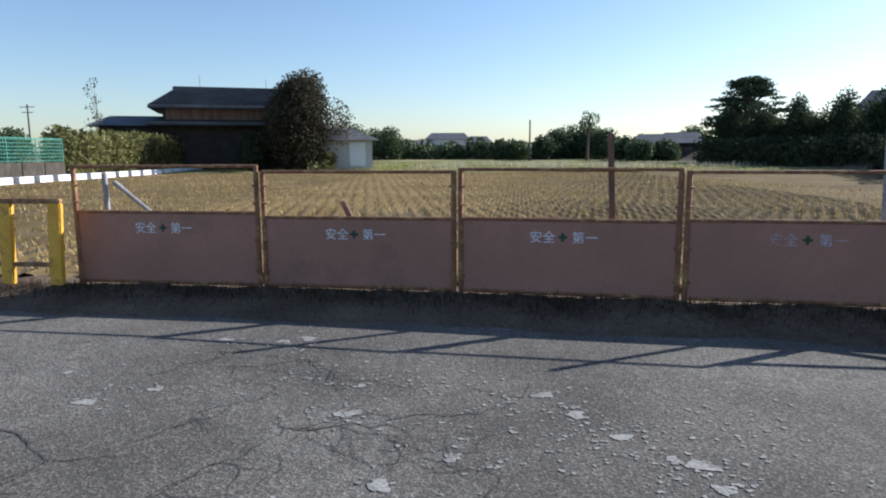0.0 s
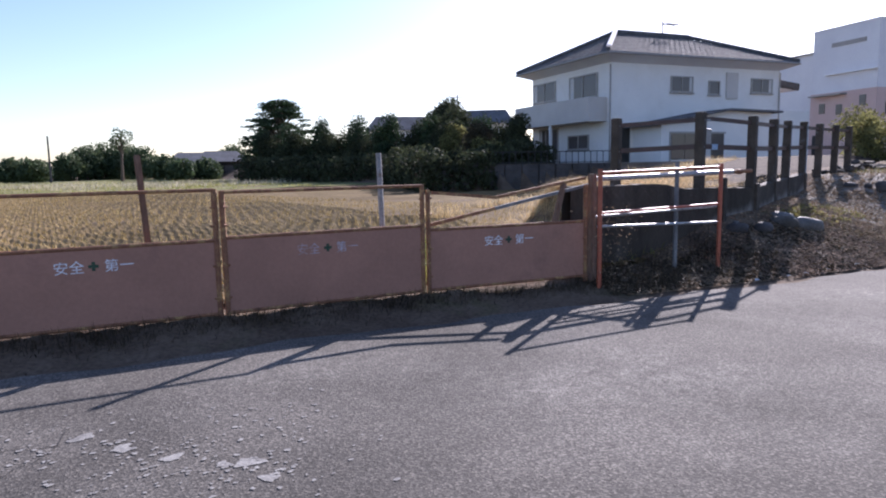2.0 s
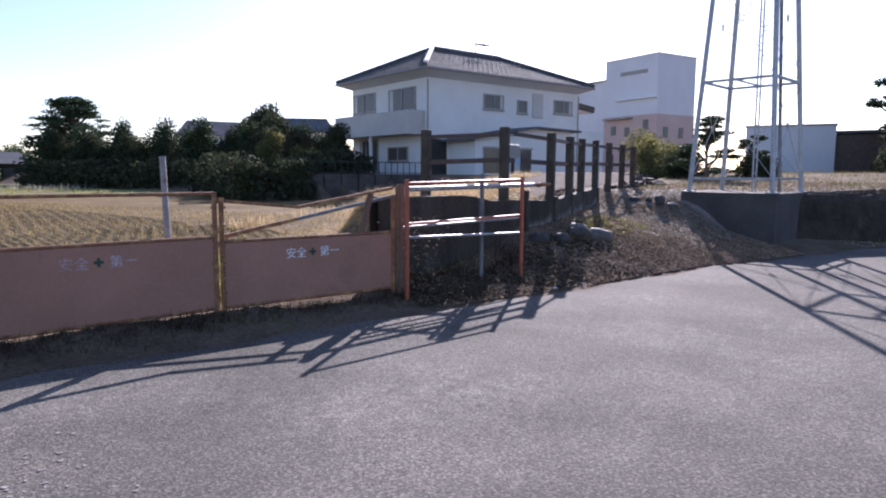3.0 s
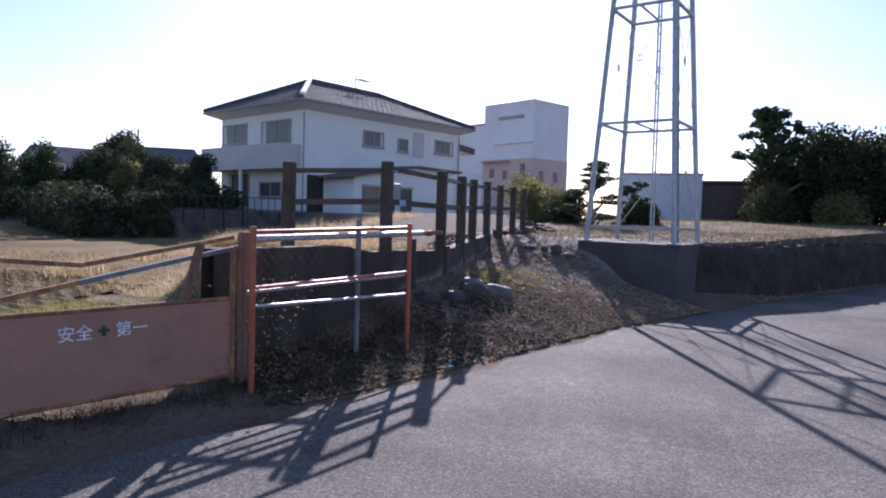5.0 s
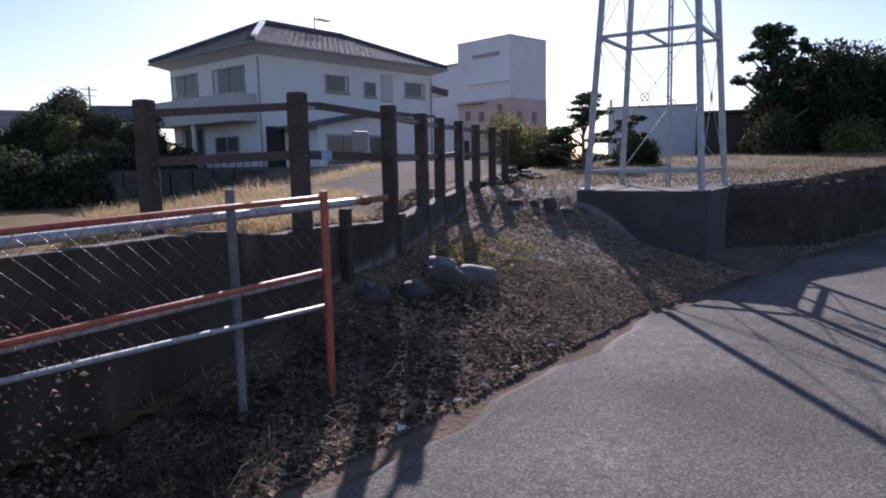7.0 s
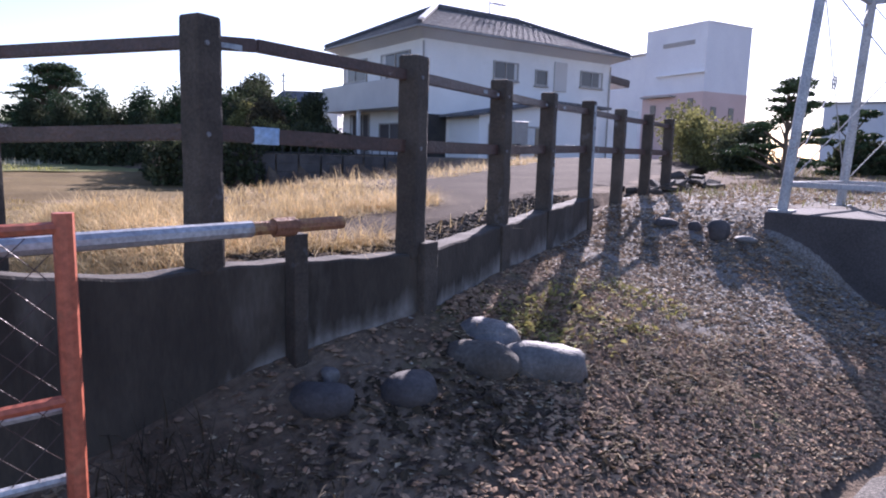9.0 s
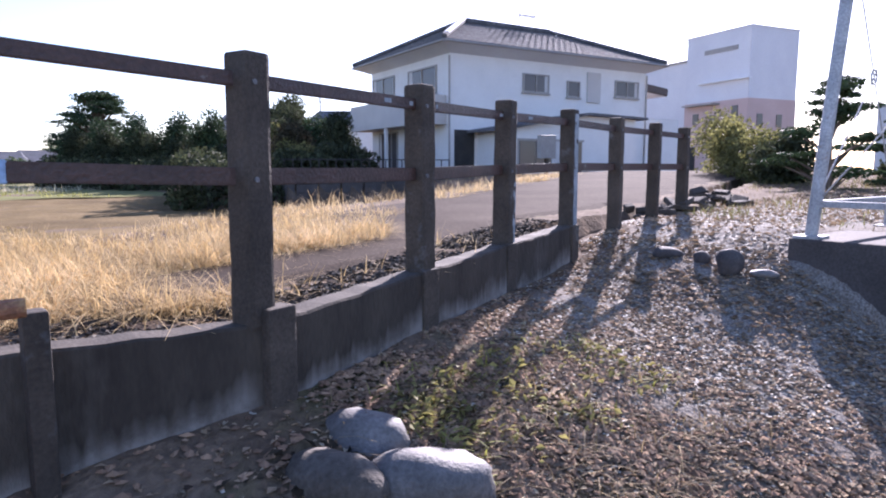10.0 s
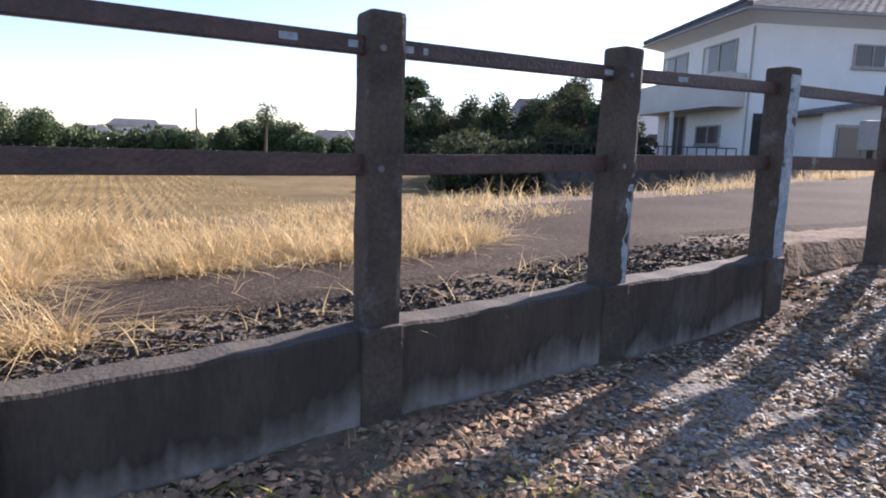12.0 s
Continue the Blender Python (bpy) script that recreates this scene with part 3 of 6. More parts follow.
M_SHEET_WORN = surface("very_worn_lettering", (0.60, 0.56, 0.62), (0.34, 0.18, 0.14), 10.0, 0.6, 0.0)
TOPS = [(1.08, 0.66), (1.03, 0.625), (1.05, 0.63), (1.03, 0.645), (0.98, 0.60)]
for k in range(5):
    p, q = FENCE[k], FENCE[k + 1]
    d = (Vector(q) - Vector(p)).normalized() * 0.004
    safety_panel((p[0] + d.x, p[1] + d.y), (q[0] - d.x, q[1] - d.y), TOPS[k][0], TOPS[k][1], k == 3, k != 4)

# ---- orange pipe barricade ----
SL, SR = Vector((5.854, 4.838, 1.12)), Vector((7.69, 4.669, 1.155))
bar = base("pipe_barricade", pose(SL.x, SL.y, 0), "orange painted steel pipe barricade with lower white pipe", "barricade")
d = SR - SL
for f in (0.0, 1.0):
    b = d * f
    part("upright", T((b.x, b.y, ground_at(SL.x + b.x, SL.y + b.y) - 0.08), (b.x, b.y, 1.14 + 0.03 * f), 0.024, 10), M_ORANGE, bar)
part("top_pipe", T((0, 0, 1.10), (d.x, d.y, 1.135), 0.0155, 8), M_ORANGE, bar)
part("middle_pipe", T((0, 0, 0.69), (d.x, d.y, 0.71), 0.0155, 8), M_ORANGE, bar)
part("middle_pipe", T((0, 0.05, 0.655), (d.x, d.y + 0.05, 0.675), 0.014, 8), M_GALV, bar, "bare steel pipe")
part("bottom_pipe", T((0, 0.03, 0.55), (d.x, d.y + 0.03, 0.495), 0.014, 8), M_GALV, bar, "bare steel pipe")
bm = bmesh.new()
for k in range(-7, 22):
    for sgn in (1, -1):
        # a wire of the diamond net, clipped to the frame
        u0, u1 = k * 0.09, k * 0.09 + 0.6
        a, b = max(u0, 0.02), min(u1, 1.82)
        if b - a > 0.03:
            za, zb = (a - u0), (b - u0)
            if sgn < 0:
                za, zb = 0.6 - za, 0.6 - zb
            e = d.normalized()
            tube(bm, (e.x * a, e.y * a + 0.025, 0.51 + za), (e.x * b, e.y * b + 0.025, 0.51 + zb), 0.0013, 4)
part("wire_mesh", bm, M_RAIL, bar, "sagging rusty diamond wire mesh")
obj("steel_stake", T((7.22, 4.92, ground_at(7.22, 4.92) - 0.1), (7.22, 4.92, 1.20), 0.025, 10), M_OLDGALV, label="galvanised steel stake behind the orange barricade", category="stake")
lp = base("long_pipe", pose(6.08, 5.09, 1.035), "long galvanised scaffold pipe lying on the wall top", "pipe")
part("pipe", T((0, 0, 0), (2.26, -0.16, 0.03), 0.028, 10), M_GALV, lp)
part("rusty_end", T((2.26, -0.16, 0.03), (2.62, -0.19, 0.035), 0.024, 10), M_RUST, lp, "rusted pipe end")
part("coupler", T((2.34, -0.166, 0.03), (2.42, -0.172, 0.03), 0.034, 8), M_RUST, lp)
obj("pipe_stand", B((8.76, 5.30, 0.3), (8.83, 5.38, 0.98), 0.01), M_POST, label="short concrete pier carrying a scaffold pipe", category="pier", group="wall piers")

# ---- tower on its plinth ----
TC, TROT = (14.3, 4.0), -5.0
plinth = obj("plinth", B((-0.86, -0.86, -1.1), (0.86, 0.86, 0.0), 0.015), M_PLINTH, label="square concrete plinth of the steel tower", category="plinth", at=pose(TC[0], TC[1], 0.895, 0, 0, TROT))
tower = base("steel_tower", pose(TC[0], TC[1], 0.895, 0, 0, TROT), "tall pale steel lattice tower with ladder on plinth", "tower")
HT = 11.0


def leg_xy(z):
    return 0.75 - 0.0553 * z


CORN = [(-1, 1), (-1, -1), (1, -1), (1, 1)]
for sx, sy in CORN:
    a, b = leg_xy(0), leg_xy(HT)
    part("leg", T((sx * a, sy * a, 0), (sx * b, sy * b, HT), 0.045, 10), M_TOWER, tower)
    part("foot_plate", B((sx * a - 0.09, sy * a - 0.09, 0), (sx * a + 0.09, sy * a + 0.09, 0.02)), M_TOWER, tower)
for z in (0.25, 2.03, 4.0, 6.0, 8.0, 10.0):
    h = leg_xy(z)
    for (ax, ay), (bx, by) in zip(CORN, CORN[1:] + CORN[:1]):
        part("ring_bar", BM((ax * h, ay * h, z), (bx * h, by * h, z), 0.04, 0.045), M_TOWER, tower)
for z0, z1 in ((0.25, 2.03), (2.03, 4.0), (4.0, 6.0), (6.0, 8.0), (8.0, 10.0)):
    h0, h1 = leg_xy(z0), leg_xy(z1)
    for (ax, ay), (bx, by) in zip(CORN, CORN[1:] + CORN[:1]):
        part("brace_rod", T((ax * h0, ay * h0, z0), (bx * h1, by * h1, z1), 0.006, 5), M_TOWER, tower)
        part("brace_rod", T((bx * h0, by * h0, z0), (ax * h1, ay * h1, z1), 0.006, 5), M_TOWER, tower)

part("middle_pole", T((0.15, -0.56, 0), (0.02, -0.1, HT), 0.03, 8), M_OLDGALV, tower, "dark inner pipe")
for dx in (0.02, 0.19):
    part("ladder_rail", T((dx, -0.12, 0.0), (dx * 0.8, -0.05, HT), 0.016, 6), M_TOWER, tower)
for i in range(34):
    z = 0.35 + i * 0.3
    part("ladder_rung", T((0.02 - 0.0004 * z, -0.12 + 0.0064 * z, z), (0.19 - 0.0035 * z, -0.12 + 0.0064 * z, z), 0.009, 5), M_TOWER, tower)
for z0, z1 in ((0.25, 2.03), (2.03, 4.0), (4.0, 6.0)):
    f = leg_xy(z0) / (leg_xy(z0) + leg_xy(z1))
    z = z0 + (z1 - z0) * f
    h = leg_xy(z)
    for k, (sx, sy) in enumerate(((-h, 0), (0, -h), (h, 0), (0, h))):
        bm = bmesh.new()
        for i in range(14):
            a0, a1 = 2 * math.pi * i / 14, 2 * math.pi * (i + 1) / 14
            u0, u1 = 0.055 * math.cos(a0), 0.055 * math.cos(a1)
            tube(bm, (sx + (u0 if k % 2 else 0), sy + (0 if k % 2 else u0), z + 0.055 * math.sin(a0)), (sx + (u1 if k % 2 else 0), sy + (0 if k % 2 else u1), z + 0.055 * math.sin(a1)), 0.008, 5)
        part("brace_ring", bm, M_TOWER, tower)
for z in (2.03, 4.0):
    h = leg_xy(z)
    part("cross_bar", BM((-h, 0.05, z), (h, 0.05, z), 0.03, 0.03), M_TOWER, tower)

# ---- retaining wall east of the plinth ----
ewall = base("wall_2", Matrix(), "dark low retaining wall topped with soil", "wall", kind="structure")
RLINE = [Vector((14.6, 3.3))] + [Vector(p) for p in RWALL]
side_of = [(RLINE[min(i + 1, len(RLINE) - 1)] - RLINE[max(i - 1, 0)]).normalized() for i in range(len(RLINE))]
for sec in range(len(RLINE) - 1):
    a0, a1 = RLINE[sec], RLINE[sec + 1]
    n = max(8, int((a1.x - a0.x) / 0.2))
    vs, fs = [], []
    for i in range(n + 1):
        x, y = a0.lerp(a1, i / n)
        d = side_of[sec].lerp(side_of[sec + 1], i / n)
        q = noise.noise(Vector((x * 1.7, 2.0, 0.0)))
        top = 0.84 + 0.07 * q + 0.04 * noise.noise(Vector((x * 6.0, 0.0, 5.0)))
        for k, (o, z) in enumerate(((-0.22, -0.3), (-0.2, 0.25), (-0.17, top - 0.12), (-0.09, top), (0.12, top + 0.04), (0.25, top - 0.02), (0.25, -0.3))):
            o += 0.05 * noise.noise(Vector((x * 3.0, z * 4.0, k))) + 0.03 * noise.noise(Vector((x * 9.0, z * 7.0, k))) if k < 4 else 0
            vs.append((x - d.y * o, y + d.x * o, z))
    for i in range(n):
        for k in range(6):
            a = i * 7 + k
            fs.append((a, a + 1, a + 8, a + 7))
    part("wall_section", quads(vs, fs), M_BANK, ewall)

# ---- white two-storey house ----
HN, HPH, HW, HD, HZE, HZR, HINS = (28.779, 25.12), 0.201, 14.53, 10.0, 7.17, 9.22, 4.3
HG, OV = 1.2, 0.8
house = base("house", pose(HN[0], HN[1], 0, 0, 0, -math.degrees(HPH)), "white two-storey house with grey tiled hip roof", "house")
wallbox = part("wall", B((OV, OV, HG - 0.5), (HW - OV, HD - OV, 6.76)), M_WHITEWALL, house)


def window(parent, side, s0, s1, z0, z1, panes=2, curtain=True):
    """A window standing in the wall: frame, panes, sill. side 'f' lies on y = OV looking to -y, 'l' on x = OV looking to -x."""
    def P(a, d, z):
        return (OV + a, OV - d, z) if side == "f" else (OV - d, OV + a, z)

    def bx(a0, a1, d0, d1, zz0, zz1):
        p, q = P(a0, d0, zz0), P(a1, d1, zz1)
        return B([min(u, v) for u, v in zip(p, q)], [max(u, v) for u, v in zip(p, q)])

    fr = 0.07
    bm = bmesh.new()
    ring = []
    for d in (0.0, 0.08):
        ring.append([bm.verts.new(P(a, d, z)) for a, z in ((s0, z0), (s1, z0), (s1, z1), (s0, z1))])
        ring.append([bm.verts.new(P(a, d, z)) for a, z in ((s0 + fr, z0 + fr), (s1 - fr, z0 + fr), (s1 - fr, z1 - fr), (s0 + fr, z1 - fr))])
    for k in range(4):
        m = (k + 1) % 4
        for u, v in ((0, 1), (2, 3), (0, 2), (1, 3)):
            bm.faces.new((ring[u][k], ring[u][m], ring[v][m], ring[v][k]))
    win = part("window", bm, M_FRAME, parent)
    for k in range(1, panes):
        m = s0 + (s1 - s0) * k / panes
        part("mullion", bx(m - 0.03, m + 0.03, 0.0, 0.07, z0 + fr, z1 - fr), M_FRAME, win)
    for k in range(panes):
        a0, a1 = s0 + (s1 - s0) * k / panes + 0.05, s0 + (s1 - s0) * (k + 1) / panes - 0.05
        part("pane", bx(a0, a1, 0.005, 0.03, z0 + 0.05, z1 - 0.05), M_GLASS, win)
        if curtain and k == panes - 1:
            part("curtain", bx(a1 - 0.3 * (a1 - a0), a1, 0.03, 0.036, z0 + 0.06, z1 - 0.06), M_CURTAIN, win, "drawn pale curtain")
    part("sill", bx(s0 - 0.06, s1 + 0.06, 0.0, 0.12, z0 - 0.07, z0), M_FRAME, win)


window(house, "f", 4.22, 5.88, 5.20, 6.12)
window(house, "f", 7.09, 7.97, 5.11, 5.94, 1, False)
window(house, "f", 10.51, 12.31, 5.30, 6.19)
part("shutter_box", B((OV + 8.47, OV - 0.10, 4.91), (OV + 9.40, OV, 6.47), 0.02), M_BALCONY, house)
window(house, "l", 1.15, 3.97, 4.97, 6.33)
window(house, "l", 5.53, 8.19, 5.15, 6.36)
window(house, "l", 1.94, 4.10, 2.00, 2.86, 2, False)
window(house, "l", 5.20, 7.40, 1.35, 3.40, 3)
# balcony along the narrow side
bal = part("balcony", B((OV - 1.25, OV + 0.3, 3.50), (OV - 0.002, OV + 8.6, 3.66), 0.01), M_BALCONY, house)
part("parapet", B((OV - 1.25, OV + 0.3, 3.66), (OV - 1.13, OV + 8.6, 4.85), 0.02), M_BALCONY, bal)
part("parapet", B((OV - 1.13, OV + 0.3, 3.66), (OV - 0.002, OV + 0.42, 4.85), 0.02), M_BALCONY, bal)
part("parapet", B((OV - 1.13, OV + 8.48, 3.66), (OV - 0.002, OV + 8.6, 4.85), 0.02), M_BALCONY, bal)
part("balcony_post", B((OV - 1.2, OV + 4.3, HG), (OV - 1.05, OV + 4.45, 3.5)), M_WHITEWALL, bal)
# roof with courses of tiles
bm = bmesh.new()
E4 = [Vector((0, 0, HZE)), Vector((HW, 0, HZE)), Vector((HW, HD, HZE)), Vector((0, HD, HZE))]
RA, RB = Vector((HINS, HD / 2, HZR)), Vector((HW - HINS, HD / 2, HZR))
low = [bm.verts.new((v.x, v.y, HZE - 0.13)) for v in E4]
top4 = [bm.verts.new(v) for v in E4]
for i in range(4):
    j = (i + 1) % 4
    bm.faces.new((top4[i], low[i], low[j], top4[j]))
roof = part("roof", bm, M_TILE, house)
bm = bmesh.new()
low = [bm.verts.new((v.x, v.y, HZE - 0.13)) for v in E4]
inn = [bm.verts.new(v) for v in ((OV, OV, 6.72), (HW - OV, OV, 6.72), (HW - OV, HD - OV, 6.72), (OV, HD - OV, 6.72))]
for i in range(4):
    j = (i + 1) % 4
    bm.faces.new((low[i], inn[i], inn[j], low[j]))
part("soffit", bm, M_BLDG, roof, "pale boarded eaves")
COURSES = 19
for a, b, c, d2 in ((E4[0], E4[1], RB, RA), (E4[1], E4[2], RB, RB), (E4[2], E4[3], RA, RB), (E4[3], E4[0], RA, RA)):
    bm = bmesh.new()
    for k in range(COURSES):
        f0, f1 = k / COURSES, (k + 1) / COURSES
        p0, p1, p2, p3 = a.lerp(d2, f0), b.lerp(c, f0), b.lerp(c, f1), a.lerp(d2, f1)
        up = Vector((0, 0, 0.03))
        n = max(2, int((p1 - p0).length / 0.2))
        lo_, hi_ = [], []
        for i in range(n + 1):
            w = 0.007 * (i % 2)
            lo_.append(bm.verts.new(p0.lerp(p1, i / n) + up + Vector((0, 0, w))))
            hi_.append(bm.verts.new(p3.lerp(p2, i / n) + Vector((0, 0, w))))
        for i in range(n):
            bm.faces.new((lo_[i], lo_[i + 1], hi_[i + 1], hi_[i]))
        dn = [bm.verts.new(v.co - up) for v in lo_]
        for i in range(n):
            bm.faces.new((dn[i], dn[i + 1], lo_[i + 1], lo_[i]))
    part("tile_slope", bm, M_TILE, roof)
part("ridge_cap", BM(RA + Vector((0, 0, 0.1)), RB + Vector((0, 0, 0.1)), 0.34, 0.26, 0.05), M_TILE, roof)
for e, r in zip(E4, (RA, RB, RB, RA)):
    part("hip_cap", BM(e + Vector((0, 0, 0.1)), r + Vector((0, 0, 0.12)), 0.26, 0.18, 0.04), M_TILE, roof)
# plaster end lengthened in white to paint the sky's shine on this hip
part("hip_end", BM(E4[0].lerp(RA, 0.1) + Vector((0, 0, 0.16)), RA + Vector((0, 0, 0.22)), 0.28, 0.1, 0.03), M_WHITE, roof, "white plastered hip end, drawn down the hip as its shine")
part("gutter", T((0.0, -0.03, HZE - 0.08), (HW, -0.03, HZE - 0.08), 0.06, 8), M_FRAME, house)
part("gutter", T((-0.03, 0.0, HZE - 0.08), (-0.03, HD, HZE - 0.08), 0.06, 8), M_FRAME, house)
# doorway as a flat dark slab on the wall face
part("doorway", B((OV + 0.25, OV - 0.05, HG), (OV + 1.35, OV - 0.002, 3.25)), M_DARK, house, "flat dark doorway panel")
part("downpipe", T((OV - 0.06, OV - 0.06, HG), (OV - 0.06, OV - 0.06, 6.6), 0.045, 8), M_FRAME, house)
part("downpipe", T((HW - OV, OV - 0.06, HG), (HW - OV, OV - 0.06, 6.6), 0.045, 8), M_FRAME, house)
# television aerial on the ridge
aerial = base("tv_aerial", pose(HN[0], HN[1], 0, 0, 0, -math.degrees(HPH)) @ pose(8.0, HD / 2, HZR), "thin grey television aerial on the roof ridge", "aerial")
part("mast", T((0, 0, -0.1), (0, 0, 1.0), 0.035, 6), M_DARK, aerial)
part("boom", T((-0.1, -0.1, 0.82), (1.5, 0.3, 0.9), 0.026, 6), M_DARK, aerial)
for k in range(7):
    f = 0.2 + k * 0.2
    part("rod", T((f, -0.05 + 0.25 * f - 0.32, 0.83 + 0.05 * f), (f, -0.05 + 0.25 * f + 0.32, 0.83 + 0.05 * f), 0.02, 5), M_DARK, aerial)

# lean-to room with its own roof in front
ann = part("annex", B((2.35, OV - 2.4, HG - 0.5), (10.4, OV - 0.002, 3.25)), M_WHITEWALL, house)
bm = bmesh.new()
prof = [(1.7, 3.22), (6.9, 4.08), (10.9, 4.0)]
va = [bm.verts.new((x, OV - 2.8, z)) for x, z in prof] + [bm.verts.new((x, OV - 2.8, z - 0.12)) for x, z in prof]
vb = [bm.verts.new((x, OV - 0.003, z)) for x, z in prof] + [bm.verts.new((x, OV - 0.003, z - 0.12)) for x, z in prof]
for i in (0, 1):
    bm.faces.new((va[i], va[i + 1], vb[i + 1], vb[i]))
    bm.faces.new((va[i + 3], vb[i + 3], vb[i + 4], va[i + 4]))
    bm.faces.new((va[i], va[i + 3], va[i + 4], va[i + 1]))
bm.faces.new((va[0], vb[0], vb[3], va[3]))
bm.faces.new((va[2], va[5], vb[5], vb[2]))
part("annex_roof", bm, M_TILE, ann)
bm = bmesh.new()
g = [bm.verts.new((x, OV - 2.398, z)) for x, z in ((2.35, 3.2), (10.4, 3.2), (10.4, 3.9), (6.9, 3.97), (2.35, 3.25))]
g2 = [bm.verts.new((v.co.x, OV - 2.3, v.co.z)) for v in g]
bm.faces.new(g)
bm.faces.new(list(reversed(g2)))
for i in range(5):
    bm.faces.new((g[i], g2[i], g2[(i + 1) % 5], g[(i + 1) % 5]))
part("gable", bm, M_WHITEWALL, ann)
for k in range(4):
    x = 3.0 + k * 0.95
    part("sliding_door", B((x + 0.02, OV - 2.44, 1.3), (x + 0.93, OV - 2.40, 2.7)), M_CURTAIN if k == 2 else M_GLASS, ann)
part("door_frame", box(B((2.9, OV - 2.45, 2.7), (6.9, OV - 2.40, 2.8)), (2.9, OV - 2.45, 1.2), (2.98, OV - 2.40, 2.7)), M_FRAME, ann)
part("awning", BM((HW - OV, OV + 1.0, 6.0), (HW + 1.2, OV + 1.0, 5.8), 1.8, 0.45, 0.05), M_RAIL, house)
part("side_wing", B((HW - OV, OV + 1.2, HG), (HW + 3.5, HD - OV, 4.4)), M_WHITEWALL, house)
# ---- yard wall in front of the house ----
yw = base("wall_3", Matrix(), "grey concrete block wall round the house yard", "wall", kind="structure")
YW = [(17.5, 25.25), (19.0, 24.5), (25.5, 21.3), (27.5, 21.0)]
for (x0, y0), (x1, y1) in zip(YW[:-1], YW[1:]):
    n = int(math.hypot(x1 - x0, y1 - y0) / 0.8)
    for i in range(n):
        f0, f1 = i / n, (i + 1) / n
        for lev in range(4):
            part("block_course", BM((x0 + (x1 - x0) * f0, y0 + (y1 - y0) * f0, 0.1 + lev * 0.31), (x0 + (x1 - x0) * (f1 - 0.01), y0 + (y1 - y0) * (f1 - 0.01), 0.1 + lev * 0.31), 0.2, 0.30), M_PLINTH, yw)
yf = base("yard_fence", Matrix(), "low dark metal fence on the yard wall", "fence")
for i in range(25):
    f = i / 24
    x, y = 19.0 + 6.5 * f, 24.5 - 3.2 * f
    part("fence_bar", T((x, y, 1.15), (x, y, 1.75), 0.02, 5), M_DARK, yf)
for z in (1.25, 1.75):
    part("fence_rail", T((19.0, 24.5, z), (25.5, 21.3, z), 0.02, 5), M_DARK, yf)

# ---- grey building behind ----
bld = base("concrete_building", pose(61.75, 25.6, 1.5, 0, 0, -18), "tall pale grey building with pink lower part", "building")
part("upper_wall", B((0, 0, 5.5), (5.4, 6.6, 11.0)), M_BLDG, bld)
part("lower_wall", B((-0.03, -0.03, -1.0), (5.43, 6.63, 5.5)), M_PINK, bld)
part("side_wing", B((0.8, 6.63, -1.0), (6.0, 16.0, 9.3)), M_BLDG, bld)
part("wing_roof", B((0.6, 6.64, 9.3), (6.2, 16.2, 9.45)), M_FRAME, bld)
part("parapet_cap", B((-0.06, -0.06, 11.0), (5.46, 6.66, 11.1)), M_BLDG, bld)
part("louvre", B((-0.06, 1.2, 9.4), (-0.002, 4.6, 9.75)), M_FRAME, bld)
part("canopy", B((-0.35, -0.2, 7.0), (-0.002, 5.0, 7.1)), M_WHITE, bld)
for y, z in ((0.9, 5.0), (3.2, 4.4), (5.0, 4.6)):
    part("window", B((-0.09, y, z - 0.9), (-0.032, y + 0.6, z)), M_GLASS, bld)
for x in (1.0, 3.2):
    part("window", B((x, -0.09, 3.3), (x + 0.6, -0.032, 4.3)), M_GLASS, bld)
part("lower_canopy", B((-0.8, 2.8, 5.2), (-0.032, 6.2, 5.32)), M_FRAME, bld)
part("door", B((-0.08, 5.2, -1.0), (-0.032, 6.2, 1.8)), M_DARK, bld)

# ---- white box shed and dark shed east ----
wb = base("white_shed", pose(35.4, 6.2, 1.0, 0, 0, 102), "plain pale grey metal-clad shed", "shed")
part("wall", B((0, -3.0, -0.2), (3.7, 0, 2.5)), M_BLDG, wb)
part("roof_edge", B((-0.05, -3.05, 2.5), (3.75, 0.05, 2.58)), M_FRAME, wb)
for k in range(9):
    part("cladding_rib", B((0.35 + k * 0.38, 0, -0.2), (0.38 + k * 0.38, 0.02, 2.5)), M_BLDG, wb)
ds = base("dark_shed", pose(36.2, 3.2, 1.0, 0, 0, 98), "dark weathered wooden shed", "shed")
part("wall", B((0, -3.0, -0.2), (3.15, 0, 2.1)), M_RAIL, ds)
part("roof", BM((-0.2, -1.5, 2.2), (3.1, -1.5, 2.2), 3.4, 0.12), M_DARKTILE, ds)


